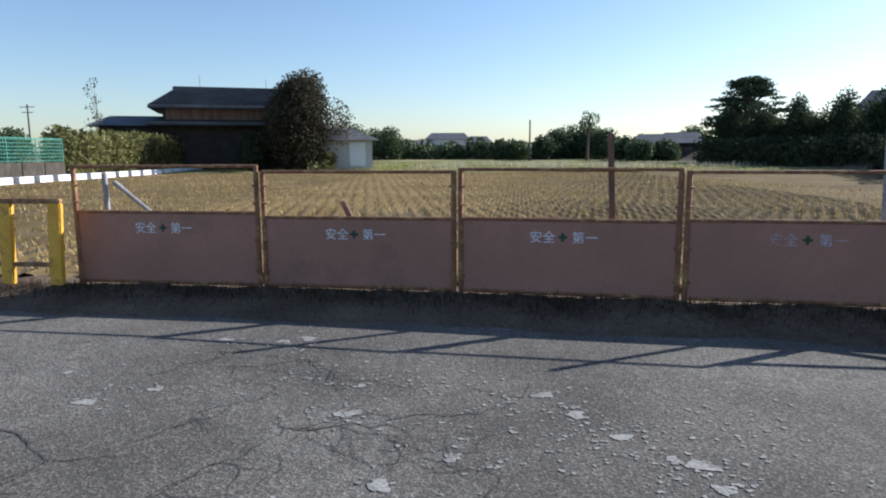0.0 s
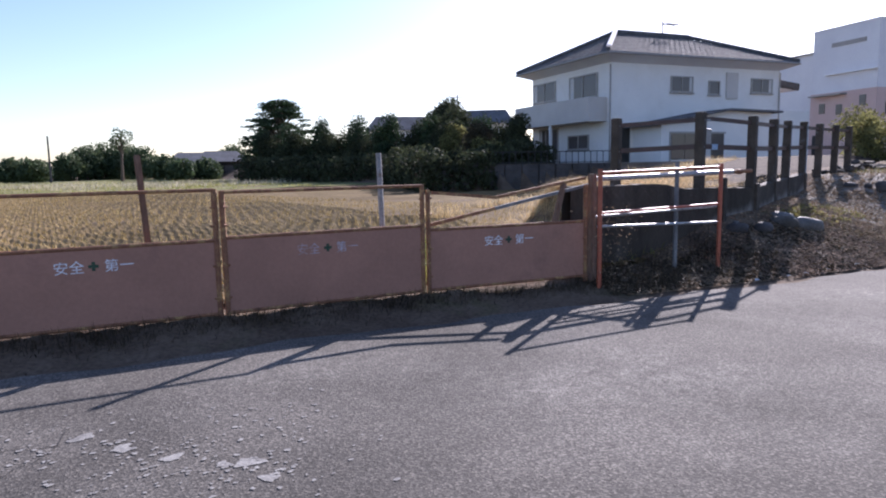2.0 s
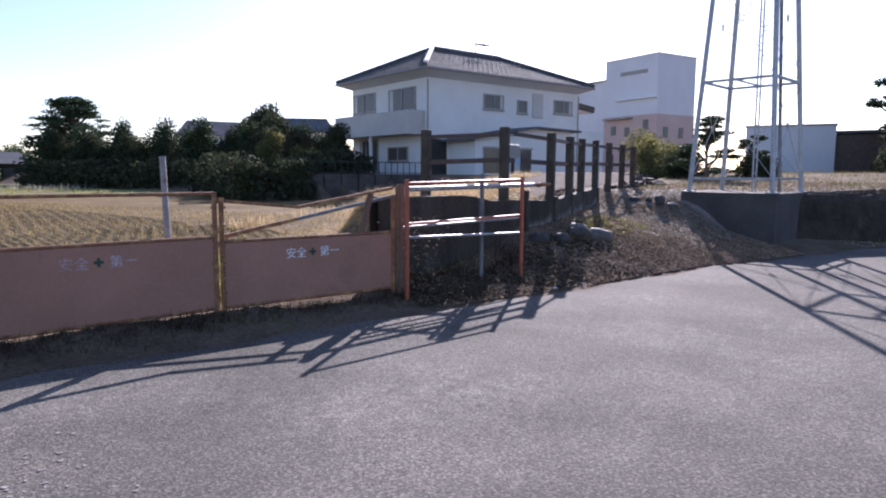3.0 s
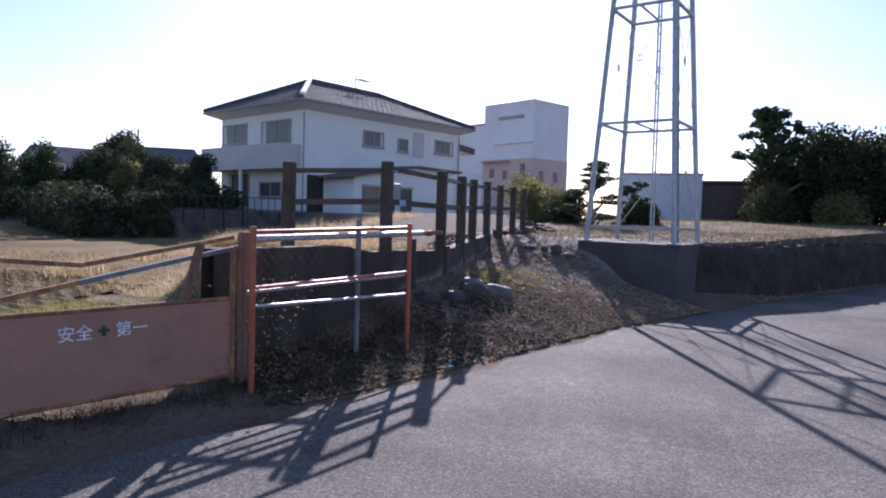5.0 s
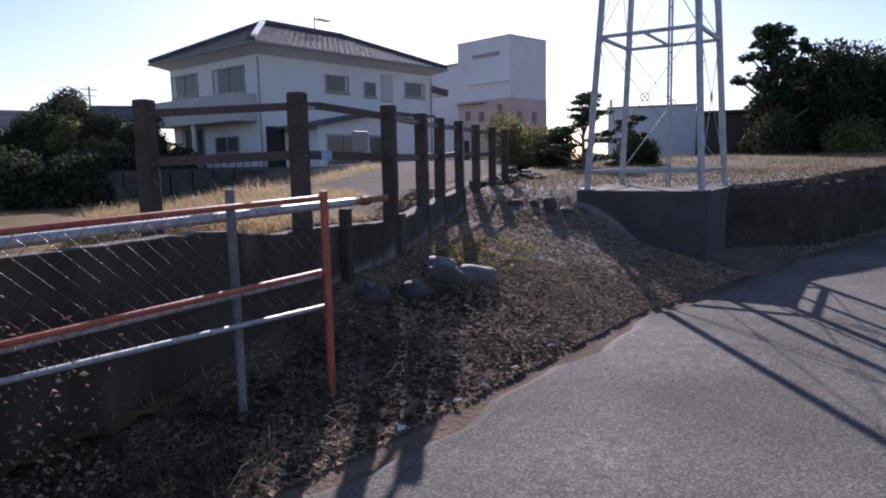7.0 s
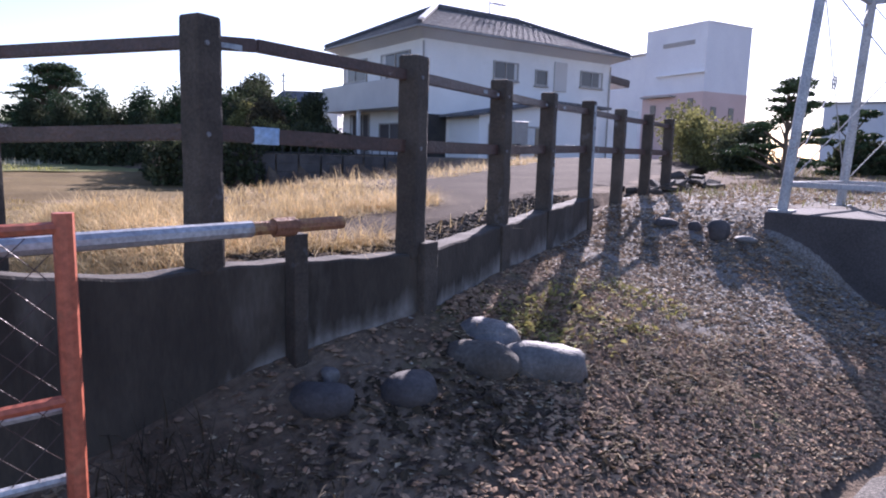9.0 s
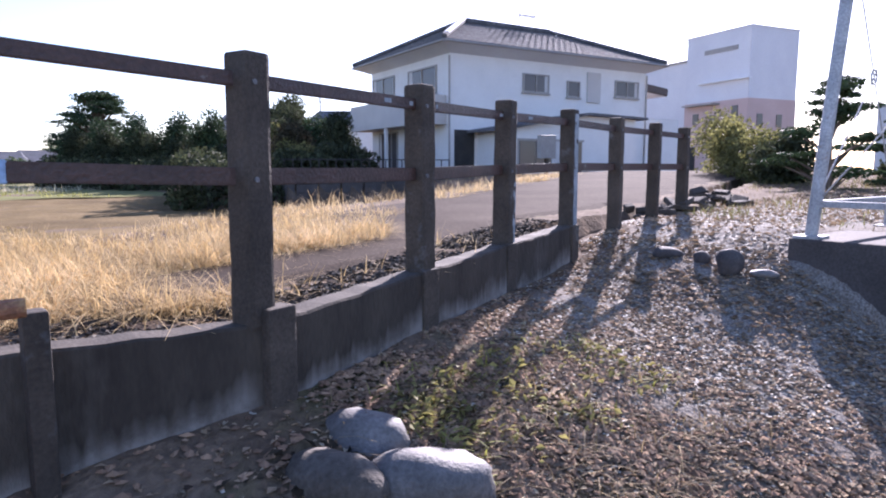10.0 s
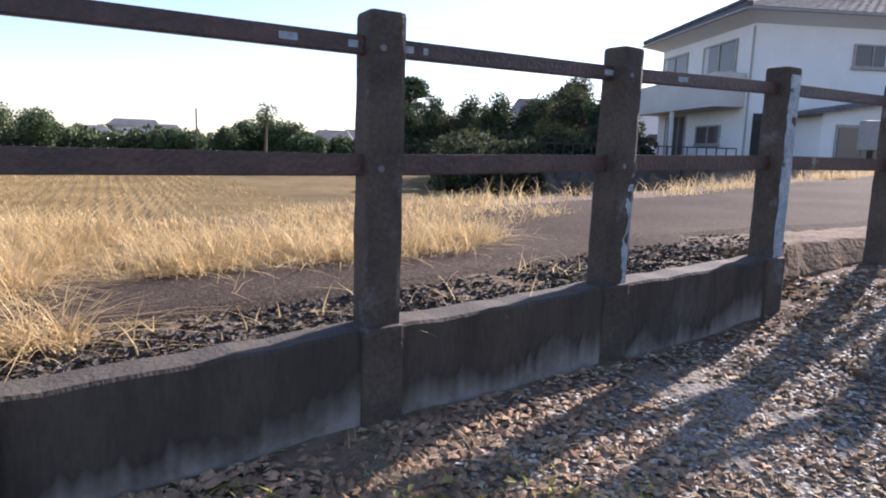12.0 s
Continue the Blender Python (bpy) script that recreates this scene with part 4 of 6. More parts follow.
# ---- trees and hedges ----
def leaf_cloud(blobs, n, size, rs, flat=0.0, inner=0.5):
    """Leaves as bent quads through blobs (x, y, z, rx, ry, rz), densest near their shells."""
    b = np.array(blobs, float)
    w = (b[:, 3] * b[:, 4] + b[:, 4] * b[:, 5] + b[:, 3] * b[:, 5])
    k = rs.choice(len(b), n, p=w / w.sum())
    d = rs.normal(size=(n, 3))
    d /= np.linalg.norm(d, axis=1)[:, None]
    r = inner + (1.1 - inner) * rs.uniform(0, 1, n) ** 0.7
    c = b[k, :3] + d * b[k, 3:6] * r[:, None]
    a = rs.normal(size=(n, 3)) * (1, 1, 1 - flat)
    a /= np.linalg.norm(a, axis=1)[:, None]
    u = np.cross(a, rs.normal(size=(n, 3)))
    u /= np.linalg.norm(u, axis=1)[:, None]
    s = size * rs.uniform(0.5, 1.4, n)[:, None]
    p0, p1, p2, p3 = c - a * s, c + u * s * 0.55 + a * s * 0.1, c + a * s, c - u * s * 0.55 + a * s * 0.1
    v = np.stack([p0, p1, p2, p3], 1).reshape(-1, 3)
    f = np.arange(4 * n).reshape(n, 4)
    return quads(v.tolist(), f.tolist())


def tree(name, x, y, z, h, r, label, leaf=M_LEAF, n=2600, size=0.22, seed=1, trunk=0.35, lumps=14, squash=1.0, category="tree", group="", pine=False, inner=0.5, girth=0.035, pad=0.42):
    n, size = int(n * 3.2), size * 0.55
    rs = np.random.default_rng(seed)
    root = base(name, pose(x, y, z), label, category, group)
    bm = tube(bmesh.new(), (0, 0, -0.3), (0.03 * h, 0.02 * h, h * 0.8), girth * h, 9, girth * 0.3 * h)
    blobs = []
    for i in range(lumps):
        a = rs.uniform(0, 2 * np.pi)
        if pine:
            f = trunk + (1 - trunk) * (i + 0.5) / lumps
            rr = r * math.sqrt(max(0.02, 1 - ((f - trunk) / (1.02 - trunk)) ** 2)) * rs.uniform(0.1, 0.85) ** 0.7
            bl = (math.cos(a) * rr, math.sin(a) * rr, h * f - 0.1 * rr, r * pad * rs.uniform(0.6, 1.3), r * pad * rs.uniform(0.6, 1.3), h * rs.uniform(0.02, 0.045))
        else:
            f = (i + 0.5) / lumps
            rr = r * 0.62 * math.sqrt(max(0.03, 1 - (2 * f - 0.85) ** 2 / 1.4)) * rs.uniform(0.3, 1)
            br = r * rs.uniform(0.34, 0.5)
            zz = h * trunk + br * 0.6 * squash + (h * (1 - trunk) - br * 1.6 * squash) * f
            bl = (math.cos(a) * rr, math.sin(a) * rr, zz, br, br, br * squash)
        blobs.append(bl)
        tube(bm, (0.02 * h, 0.01 * h, max(0.1, bl[2] - 0.2 * h)), bl[:3], girth * 0.4 * h, 6, girth * 0.11 * h)
    part("trunk", bm, M_BARK, root)
    part("crown", leaf_cloud(blobs, n, size, rs, 0.5 if pine else 0.0, inner), leaf, root)
    return root


def hedge(name, p, q, z, h, w, label, leaf=M_LEAF, n=5000, size=0.16, seed=1, bumps=0.15):
    rs = np.random.default_rng(seed)
    p, q = np.array(p, float), np.array(q, float)
    L = np.linalg.norm(q - p)
    k = max(3, int(L / (h * 0.3)))
    ang = math.degrees(math.atan2(q[1] - p[1], q[0] - p[0]))
    blobs = []
    for i in range(k * 3):
        f = (i // 3 + 0.5) / k
        hh = h * (1 + rs.uniform(-bumps, bumps))
        lev = i % 3
        blobs.append((L * f, rs.uniform(-0.1, 0.1) * w, hh * (0.18 + 0.29 * lev), L / k * 0.85, w * 0.5, hh * 0.25))
    root = base(name, pose(p[0], p[1], z, 0, 0, ang), label, "hedge")
    part("foliage", leaf_cloud(blobs, n, size, rs, 0.0, 0.7), leaf, root)
    bm = bmesh.new()
    for i in range(k):
        x = L * (i + 0.5) / k
        for m in range(4):
            tube(bm, (x, 0, -0.2), (x + rs.uniform(-0.5, 0.5), rs.uniform(-0.3, 0.3) * w, h * 0.8), 0.05, 5, 0.015)
    part("branches", bm, M_BARK, root)
    return root


EYE0 = (0.66, 0.39)


def far(b, d):
    return EYE0[0] + d * math.sin(radians(b)), EYE0[1] + d * math.cos(radians(b))


tree("pine_tree", 25.6, 66.0, 0.3, 7.8, 4.6, "tall dark rounded pine behind the tree belt", M_PINE, 8500, 0.2, 3, 0.08, 120, pine=True, inner=0.05, pad=0.22)
tree("broadleaf_tree", 33.0, 46.5, 1.0, 6.0, 2.3, "dark broadleaf tree beside the white house", M_LEAF, 5200, 0.17, 4, 0.2, 18, inner=0.2)
for i, f in enumerate(np.linspace(0, 1, 20)):
    x, y = 22.9 + 7.0 * f, 63.5 - 27.5 * f
    tree("conifer", x + random.uniform(-0.6, 0.6), y, 0.2, 4.3 + 0.6 * math.sin(i * 2.3) + (0.7 if i % 3 == 0 else 0), 1.75, "dense dark conifer in the tree belt", M_LEAF if i % 3 else M_PINE, 2600, 0.17, 20 + i, 0.0, 14, 1.5, group="conifers of the tree belt", inner=0.2)
# three added hedges, dark leaves standing in for shaded ground and bank
hedge("undergrowth", (20.6, 62.0), (24.6, 40.0), 0.0, 1.9, 2.2, "dark undergrowth added where shade lies below the tree belt", M_LEAF, 12000, 0.14, 64, 0.2)
hedge("undergrowth", (24.6, 40.0), (26.6, 30.5), 0.4, 1.9, 2.2, "dark undergrowth added where shade lies below the tree belt", M_LEAF, 8000, 0.13, 65, 0.2)
hedge("undergrowth", (18.4, 27.0), (22.5, 37.0), 0.0, 1.9, 2.2, "dark undergrowth added where shade lies below the tree belt", M_LEAF, 8000, 0.12, 66, 0.25)
tree("yellow_shrub", 26.5, 36.5, 0.9, 3.2, 1.3, "yellowing shrub at the edge of the tree belt", M_LEAF2, 1500, 0.14, 61, 0.1, 9, category="shrub")
tree("broadleaf_tree", 29.3, 40.2, 1.0, 4.6, 2.1, "dark broadleaf tree beside the white house", M_LEAF, 4200, 0.16, 62, 0.1, 16, inner=0.2)
tree("broadleaf_tree", 27.2, 37.5, 1.0, 3.4, 1.7, "dark broadleaf tree beside the white house", M_LEAF, 3400, 0.15, 63, 0.05, 14, inner=0.2)
tree("garden_tree", 25.4, 28.6, 0.8, 3.3, 1.15, "rounded dark clipped garden tree beside the white house", M_LEAF, 3800, 0.12, 161, 0.05, 18, 1.1, inner=0.25)
tree("garden_tree", 24.6, 31.0, 0.8, 3.0, 1.3, "dark garden tree with yellowing leaves", M_BROWNLEAF, 3400, 0.13, 162, 0.05, 16, 1.0, inner=0.25)
tree("yellow_shrub", 23.4, 29.0, 0.6, 2.2, 1.1, "yellowing shrub in the house garden", M_LEAF2, 1300, 0.11, 163, 0.05, 10, category="shrub", inner=0.2)
hedge("undergrowth", (16.9, 25.9), (19.9, 24.0), 0.1, 1.5, 1.3, "dark undergrowth along the yard wall", M_LEAF, 5000, 0.10, 167, 0.25)
hedge("garden_hedge", (20.4, 26.2), (25.8, 26.6), 0.7, 1.5, 1.3, "dark low garden hedge behind the yard wall", M_LEAF, 6000, 0.11, 164, 0.2)
tree("big_tree", 33.2, 1.6, 0.9, 4.6, 2.7, "large dense dark evergreen tree", M_LEAF, 8000, 0.15, 41, 0.0, 26, inner=0.2)
tree("big_tree", 33.0, -1.8, 0.9, 4.2, 2.6, "large dense dark evergreen tree", M_LEAF, 7000, 0.15, 42, 0.0, 24, inner=0.2)
tree("big_tree", 32.0, -6.2, 0.9, 4.6, 3.0, "large dense dark evergreen tree", M_LEAF, 7000, 0.15, 52, 0.0, 24, inner=0.2)
tree("big_tree", 31.0, -11.5, 0.9, 4.8, 3.2, "large dense dark evergreen tree", M_LEAF, 6000, 0.17, 53, 0.0, 24, inner=0.2)
for k, (x, y, h, r) in enumerate(((34.5, -0.2, 4.6, 2.2), (34.0, -4.0, 4.3, 2.4), (33.5, -8.8, 4.6, 2.6), (31.0, -3.6, 2.6, 1.9), (30.5, -6.8, 2.6, 2.0), (32.0, 2.9, 2.9, 1.6))):
    tree("big_tree", x, y, 0.9, h, r, "large dense dark evergreen tree", M_LEAF, 4500, 0.15, 140 + k, 0.0, 20, inner=0.2)
tree("pine_tree", 31.4, 3.1, 0.9, 4.9, 1.7, "pine with ragged needle clouds beside evergreen trees", M_PINE, 1000, 0.22, 47, 0.45, 60, pine=True, inner=0.0, pad=0.19)
for k, (x, y, h, r) in enumerate(((29.5, 2.6, 2.0, 1.5), (30.5, 0.4, 1.7, 1.4), (24.0, 9.3, 1.5, 1.1), (22.5, 8.3, 1.3, 0.9), (25.5, 10.6, 1.9, 1.2), (27.5, 11.8, 2.3, 1.2), (23.0, 6.2, 1.0, 0.8))):
    tree("bush", x, y, 0.95, h, r, "bush with pale green and dry leaves", M_LEAF2 if k % 3 else M_LEAF, 1500, 0.10, 70 + k, 0.0, 9, category="bush", group="bushes on the terrace", inner=0.2)
tree("garden_pine", 20.7, 6.9, 0.85, 2.05, 0.95, "small garden pine with flat needle clouds", M_PINE, 2600, 0.065, 44, 0.2, 26, pine=True, inner=0.2, pad=0.27)
tree("garden_pine", 22.6, 6.2, 0.85, 1.6, 0.8, "small garden pine with flat needle clouds", M_PINE, 1800, 0.065, 48, 0.2, 20, pine=True, inner=0.2, pad=0.27)

# ---- west side of the field ----
tree("camphor_tree", -11.2, 43.8, 0.1, 6.5, 3.2, "large round brownish-green tree beside the old house", M_BROWNLEAF, 15000, 0.16, 45, 0.05, 34, 1.1, inner=0.35)
tree("bush", -14.0, 42.5, 0.1, 2.6, 1.6, "dark bush at the foot of the evergreen tree", M_LEAF, 2200, 0.15, 49, 0.0, 10, category="bush", inner=0.2)
tree("bush", -9.6, 43.0, 0.1, 1.3, 1.0, "low green bush beside the shed", M_LEAF2, 900, 0.12, 50, 0.0, 8, category="bush", inner=0.2)
hedge("green_hedge", (-19.5, 30.6), (-19.9, 45.0), 0.1, 2.3, 1.5, "trimmed green hedge with yellowing leaves", M_LEAF2, 12000, 0.12, 46, 0.04)
hedge("dark_hedge", (-19.6, 46.0), (-15.0, 47.5), 0.1, 2.2, 1.5, "dark shaded evergreen hedge beside the field", M_LEAF, 5000, 0.13, 47, 0.05)
tree("bamboo", -23.6, 41.0, 0.1, 6.0, 0.7, "thin tall bamboo with sparse leaves", M_FARLEAF, 70, 0.16, 51, 0.3, 14, category="bamboo", girth=0.006)
bw = base("wall_4", Matrix(), "grey concrete block wall with green mesh above", "wall", kind="structure")
for i in range(10):
    y = 15.5 + i * 1.44
    part("block", B((-18.7, y, -0.1), (-18.5, y + 1.38, 0.82)), M_CONC, bw)
mesh = base("mesh_fence", pose(-18.6, 15.5, 0.82), "green wire mesh fence on the block wall", "fence")
for i in range(9):
    part("mesh_post", T((0, i * 1.8, 0), (0, i * 1.8, 1.05), 0.025, 6), M_NET, mesh)
part("top_wire", T((0, 0, 1.04), (0, 14.4, 1.04), 0.018, 5), M_NET, mesh)
bm = bmesh.new()
for i in range(97):
    tube(bm, (0, i * 0.15, 0), (0, i * 0.15, 1.04), 0.012, 4)
for k in range(7):
    tube(bm, (0, 0, 0.08 + k * 0.15), (0, 14.4, 0.08 + k * 0.15), 0.012, 4)
part("wire_mesh", bm, M_NET, mesh)
for i in range(24):
    y = 16.0 + i * 1.25
    obj("kerb_block", B((-18.1, y, -0.05), (-17.85, y + 0.86, 0.27), 0.015), M_WHITE, label="white painted concrete kerb block along the field", category="kerb block", group="white kerb blocks", at=pose(-0.012 * i, 0, 0, 0, 0, 0))

oh = base("old_house", pose(*far(-21.0, 50.0), 0.1, 0, 0, 21.0), "old dark wooden house with heavy tiled roof", "house")
part("wall", B((-4.2, -2.6, 0), (5.0, 3.4, 4.25)), M_OLDWOOD, oh)
part("plaster_band", B((-4.0, -2.66, 3.3), (4.9, -2.602, 4.0)), M_WOOD, oh, "brown plaster band under the eaves")
part("lower_roof", BM((-5.2, -3.2, 3.0), (5.4, -3.2, 3.0), 1.7, 0.22, 0.08), M_DARKTILE, oh)
bm = bmesh.new()
pr = [(-5.0, -3.4, 4.15), (5.8, -3.4, 4.15), (5.8, 4.2, 4.15), (-5.0, 4.2, 4.15), (-3.6, 0.4, 5.5), (4.6, 0.4, 5.5), (-5.0, -3.4, 4.0), (5.8, -3.4, 4.0), (5.8, 4.2, 4.0), (-5.0, 4.2, 4.0)]
vv = [bm.verts.new(p) for p in pr]
for f in ((0, 1, 5, 4), (1, 2, 5), (2, 3, 4, 5), (3, 0, 4), (0, 6, 7, 1), (1, 7, 8, 2), (2, 8, 9, 3), (3, 9, 6, 0), (6, 9, 8, 7)):
    bm.faces.new([vv[i] for i in f])
oroof = part("roof", bm, M_DARKTILE, oh)
part("ridge_cap", BM((-3.7, 0.4, 5.57), (4.7, 0.4, 5.57), 0.4, 0.25, 0.05), M_DARKTILE, oroof)
for k in range(14):
    f = (k + 0.5) / 14
    p, q = Vector(pr[0]).lerp(Vector(pr[4]), f), Vector(pr[1]).lerp(Vector(pr[5]), f)
    part("tile_course", BM(p + Vector((0, 0, 0.03)), q + Vector((0, 0, 0.03)), 0.1, 0.06), M_DARKTILE, oroof)
part("side_wing", B((-8.2, -1.5, 0), (-4.2, 2.6, 3.05)), M_OLDWOOD, oh)
bm = bmesh.new()
wv = [bm.verts.new(p) for p in ((-8.9, -2.1, 2.9), (-4.0, -2.1, 2.9), (-4.0, 3.2, 2.9), (-8.9, 3.2, 2.9), (-7.8, 0.5, 3.65), (-4.0, 0.5, 3.65))]
for f in ((0, 1, 5, 4), (1, 2, 5), (2, 3, 4, 5), (3, 0, 4), (3, 2, 1, 0)):
    bm.faces.new([wv[i] for i in f])
part("wing_roof", bm, M_DARKTILE, oh)
for x, h_ in ((-1.9, 0.9), (2.6, 0.7)):
    part("roof_mast", T((x, 0.4, 5.5), (x, 0.4, 5.6 + h_), 0.02, 5), M_OLDGALV, oh)
sd = base("garden_shed", pose(*far(-11.5, 46.0), 0.1, 0, 0, 11.0), "small shed with white door and tiled roof", "shed")
part("wall", B((-1.5, -1.4, 0), (1.6, 1.4, 1.95)), M_BALCONY, sd)
part("white_door", B((0.1, -1.45, 0.2), (1.15, -1.402, 1.75)), M_WHITE, sd)
bm = bmesh.new()
pv = [bm.verts.new(p) for p in ((-2.0, -1.9, 1.9), (2.1, -1.9, 1.9), (2.1, 1.9, 1.9), (-2.0, 1.9, 1.9), (-1.3, 0, 2.75), (0.2, 0, 2.75))]
for f in ((0, 1, 5, 4), (1, 2, 5), (2, 3, 4, 5), (3, 0, 4), (3, 2, 1, 0)):
    bm.faces.new([pv[i] for i in f])
part("roof", bm, M_TILE, sd)

# ---- far side of the field ----
FAR_TREES = [(-60, 90, 5), (-54, 85, 4.5), (-48, 80, 5), (-43, 95, 5), (-39, 95, 4.5), (-36, 85, 4.2), (-33, 80, 4.0), (-12.5, 110, 5.6), (-11, 108, 6.0), (-9.2, 112, 5.4), (-8, 100, 5.2), (-6.5, 118, 3.6), (-5.2, 125, 3.8), (-2.5, 120, 3.2), (0.2, 100, 2.6), (1.6, 90, 3.0), (2.8, 88, 2.8), (5.2, 95, 3.6), (6.4, 98, 4.8), (7.6, 100, 5.2), (8.9, 98, 5.0), (10.2, 96, 4.6), (11.3, 92, 3.2), (13.0, 90, 3.4), (15.2, 80, 2.6), (13.1, 78, 2.4), (12.0, 82, 3.0), (17.0, 90, 4.6), (36, 95, 6), (39, 90, 6.4), (84, 90, 5), (90, 80, 6), (97, 75, 6), (105, 80, 6), (115, 80, 6)]
for k, (b, d, h) in enumerate(FAR_TREES):
    x, y = far(b, d)
    tree("far_tree", x, y, 0.0, h, h * 0.52 + 0.8, "distant hazy green tree beyond the field", M_FARLEAF, 1300, 0.32, 100 + k, 0.05, 12, 0.9, group="trees beyond the field", inner=0.2)
tree("spindly_tree", *far(8.8, 84), 0.0, 6.2, 1.6, "spindly tree with sparse leaves", M_FARLEAF, 220, 0.25, 171, 0.55, 8)
hedge("far_thicket", far(-30, 120), far(34, 120), 0.0, 2.6, 5.0, "long low thicket beyond the field", M_FARLEAF, 14000, 0.4, 172, 0.25)


def far_house(b, d, w, h, rh, wall, roof, label, turn=0.0):
    root = base("far_house", pose(*far(b, d), 0.0, 0, 0, -b + turn), label, "house", "houses beyond the field")
    part("wall", B((-w / 2, -2.5, -0.3), (w / 2, 2.5, h)), wall, root)
    bm = bmesh.new()
    v = [bm.verts.new(p) for p in ((-w / 2 - 0.5, -3.1, h), (w / 2 + 0.5, -3.1, h), (w / 2 + 0.5, 3.1, h), (-w / 2 - 0.5, 3.1, h), (-w / 2 + 0.6, 0, h + rh), (w / 2 - 0.6, 0, h + rh))]
    for f in ((0, 1, 5, 4), (1, 2, 5), (2, 3, 4, 5), (3, 0, 4), (3, 2, 1, 0)):
        bm.faces.new([v[i] for i in f])
    part("roof", bm, roof, root)
    for k in range(int(w / 2)):
        x = -w / 2 + 0.5 + k * 2.0
        part("window", B((x, -2.54, 0.5 * h - 0.3), (x + 1.0, -2.502, 0.5 * h + 0.6)), M_GLASS, root)


far_house(-3.0, 128, 7.5, 3.6, 1.2, M_WHITEWALL, M_DARKTILE, "distant two-storey house with blue-grey roof")
far_house(-5.8, 122, 5.0, 2.4, 1.0, M_BLDG, M_DARKTILE, "distant low house with dark roof")
far_house(-0.4, 118, 4.2, 2.8, 1.1, M_RAIL, M_DARKTILE, "distant brown house with dark roof")
far_house(14.0, 84, 4.5, 2.0, 1.2, M_OLDWOOD, M_DARKTILE, "distant grey farmhouse with dark roof")
far_house(16.2, 86, 5.0, 2.1, 1.3, M_OLDWOOD, M_DARKTILE, "distant brown farmhouse with dark roof", 8)
far_house(31.5, 78, 8.0, 5.2, 1.7, M_WHITEWALL, M_DARKTILE, "white house with dark roof behind the trees", 10)
far_house(38.2, 72, 6.0, 5.4, 1.6, M_WHITEWALL, M_DARKTILE, "white house with dark roof behind the trees", -5)
for b, d, h in ((4.0, 80, 4.9), (-35.1, 90, 6.8), (36.0, 80, 9.5)):
    up = base("utility_pole", pose(*far(b, d), 0.0), "slender grey concrete utility pole", "utility pole", "utility poles")
    part("pole", T((0, 0, -0.3), (0, 0, h), 0.11, 8, 0.08), M_PLINTH, up)
    for k in range(0 if h < 5 else 2):
        part("crossarm", BM((-0.9 + 0.2 * k, 0, h - 0.3 - 0.6 * k), (0.9 - 0.2 * k, 0, h - 0.3 - 0.6 * k), 0.09, 0.09), M_FRAME, up)
car = base("parked_car", pose(*far(-0.9, 105), 0.0, 0, 0, 5), "small red car parked beyond the field", "car")
part("body", box(B((-1.7, -0.75, 0.25), (1.7, 0.75, 0.85), 0.12), (-1.0, -0.68, 0.8), (1.1, 0.68, 1.4), 0.15), M_REDCAR, car)
part("windscreen", B((-0.9, -0.69, 0.95), (1.0, -0.682, 1.3)), M_GLASS, car)
for x in (-1.1, 1.1):
    for y in (-0.76, 0.76):
        part("wheel", T((x, y - 0.08, 0.3), (x, y + 0.08, 0.3), 0.3, 14), M_DARK, car)

# ---- stakes and bits at the fence ----
st = obj("wooden_stake", BM((1.76, 5.86, -0.15), (1.69, 5.87, 1.33), 0.045, 0.045, 0.008), M_WOOD, label="tall weathered wooden stake behind the panels", category="stake")
M_STAKE = surface("grey_steel", (0.22, 0.22, 0.225), (0.31, 0.31, 0.31), 8.0, 0.65, 0.2, 60.0, 0.2, stain=(0.16, 0.11, 0.08), stain_scale=9.0, stain_amt=(0.6, 0.72))
obj("steel_stake", T((3.75, 5.60, -0.15), (3.72, 5.62, 1.33), 0.026, 10), M_STAKE, label="grey galvanised steel stake behind the panels", category="stake")
obj("steel_stake", T((-2.83, 6.36, -0.15), (-2.88, 6.40, 1.0), 0.026, 10), M_STAKE, label="grey galvanised steel stake behind the panels", category="stake")
obj("steel_stake", T((-2.80, 6.42, 0.92), (-2.3, 6.5, 0.45), 0.022, 10), M_STAKE, label="leaning grey pipe clamped to a stake", category="stake")
obj("stick", T((-0.62, 6.36, 0.74), (-0.40, 6.34, 0.3), 0.03, 8), M_WOOD, label="short leaning wooden stick behind the panel", category="stick")
obj("loose_bar", BM((4.17, 5.41, 0.95), (4.86, 5.28, 0.88), 0.03, 0.03), M_RUST, label="bent rusty bar hanging on the panels", category="bar", group="loose bars")
obj("loose_bar", BM((4.84, 5.29, 0.88), (5.9, 5.09, 1.05), 0.03, 0.03), M_RUST, label="bent rusty bar hanging on the panels", category="bar", group="loose bars")
leaning = obj("loose_bar", BM((4.85, 5.311, 0.769), (6.0, 5.10, 0.98), 0.03, 0.032), M_OLDGALV, label="grey steel bar with a rusted end leaning across the panels", category="bar", group="loose bars")
part("rusted_end", BM((4.15, 5.44, 0.64), (4.85, 5.311, 0.769), 0.032, 0.034), M_RUST, leaning, "rusted dark end")
obj("brace_strut", BM((5.50, 5.15, 0.55), (5.64, 5.14, 1.0), 0.05, 0.05, 0.006), M_WOOD, label="short wooden strut behind the end panel", category="strut")
obj("end_post", BM((5.96, 5.04, -0.1), (5.96, 5.04, 1.09), 0.075, 0.075, 0.01), M_WOOD, label="rusty square end post of the panels", category="post")
yb_ = base("yellow_barricade", pose(-3.72, 6.05, 0.0, 0, 0, -4), "yellow painted steel barricade with two broad legs", "barricade")
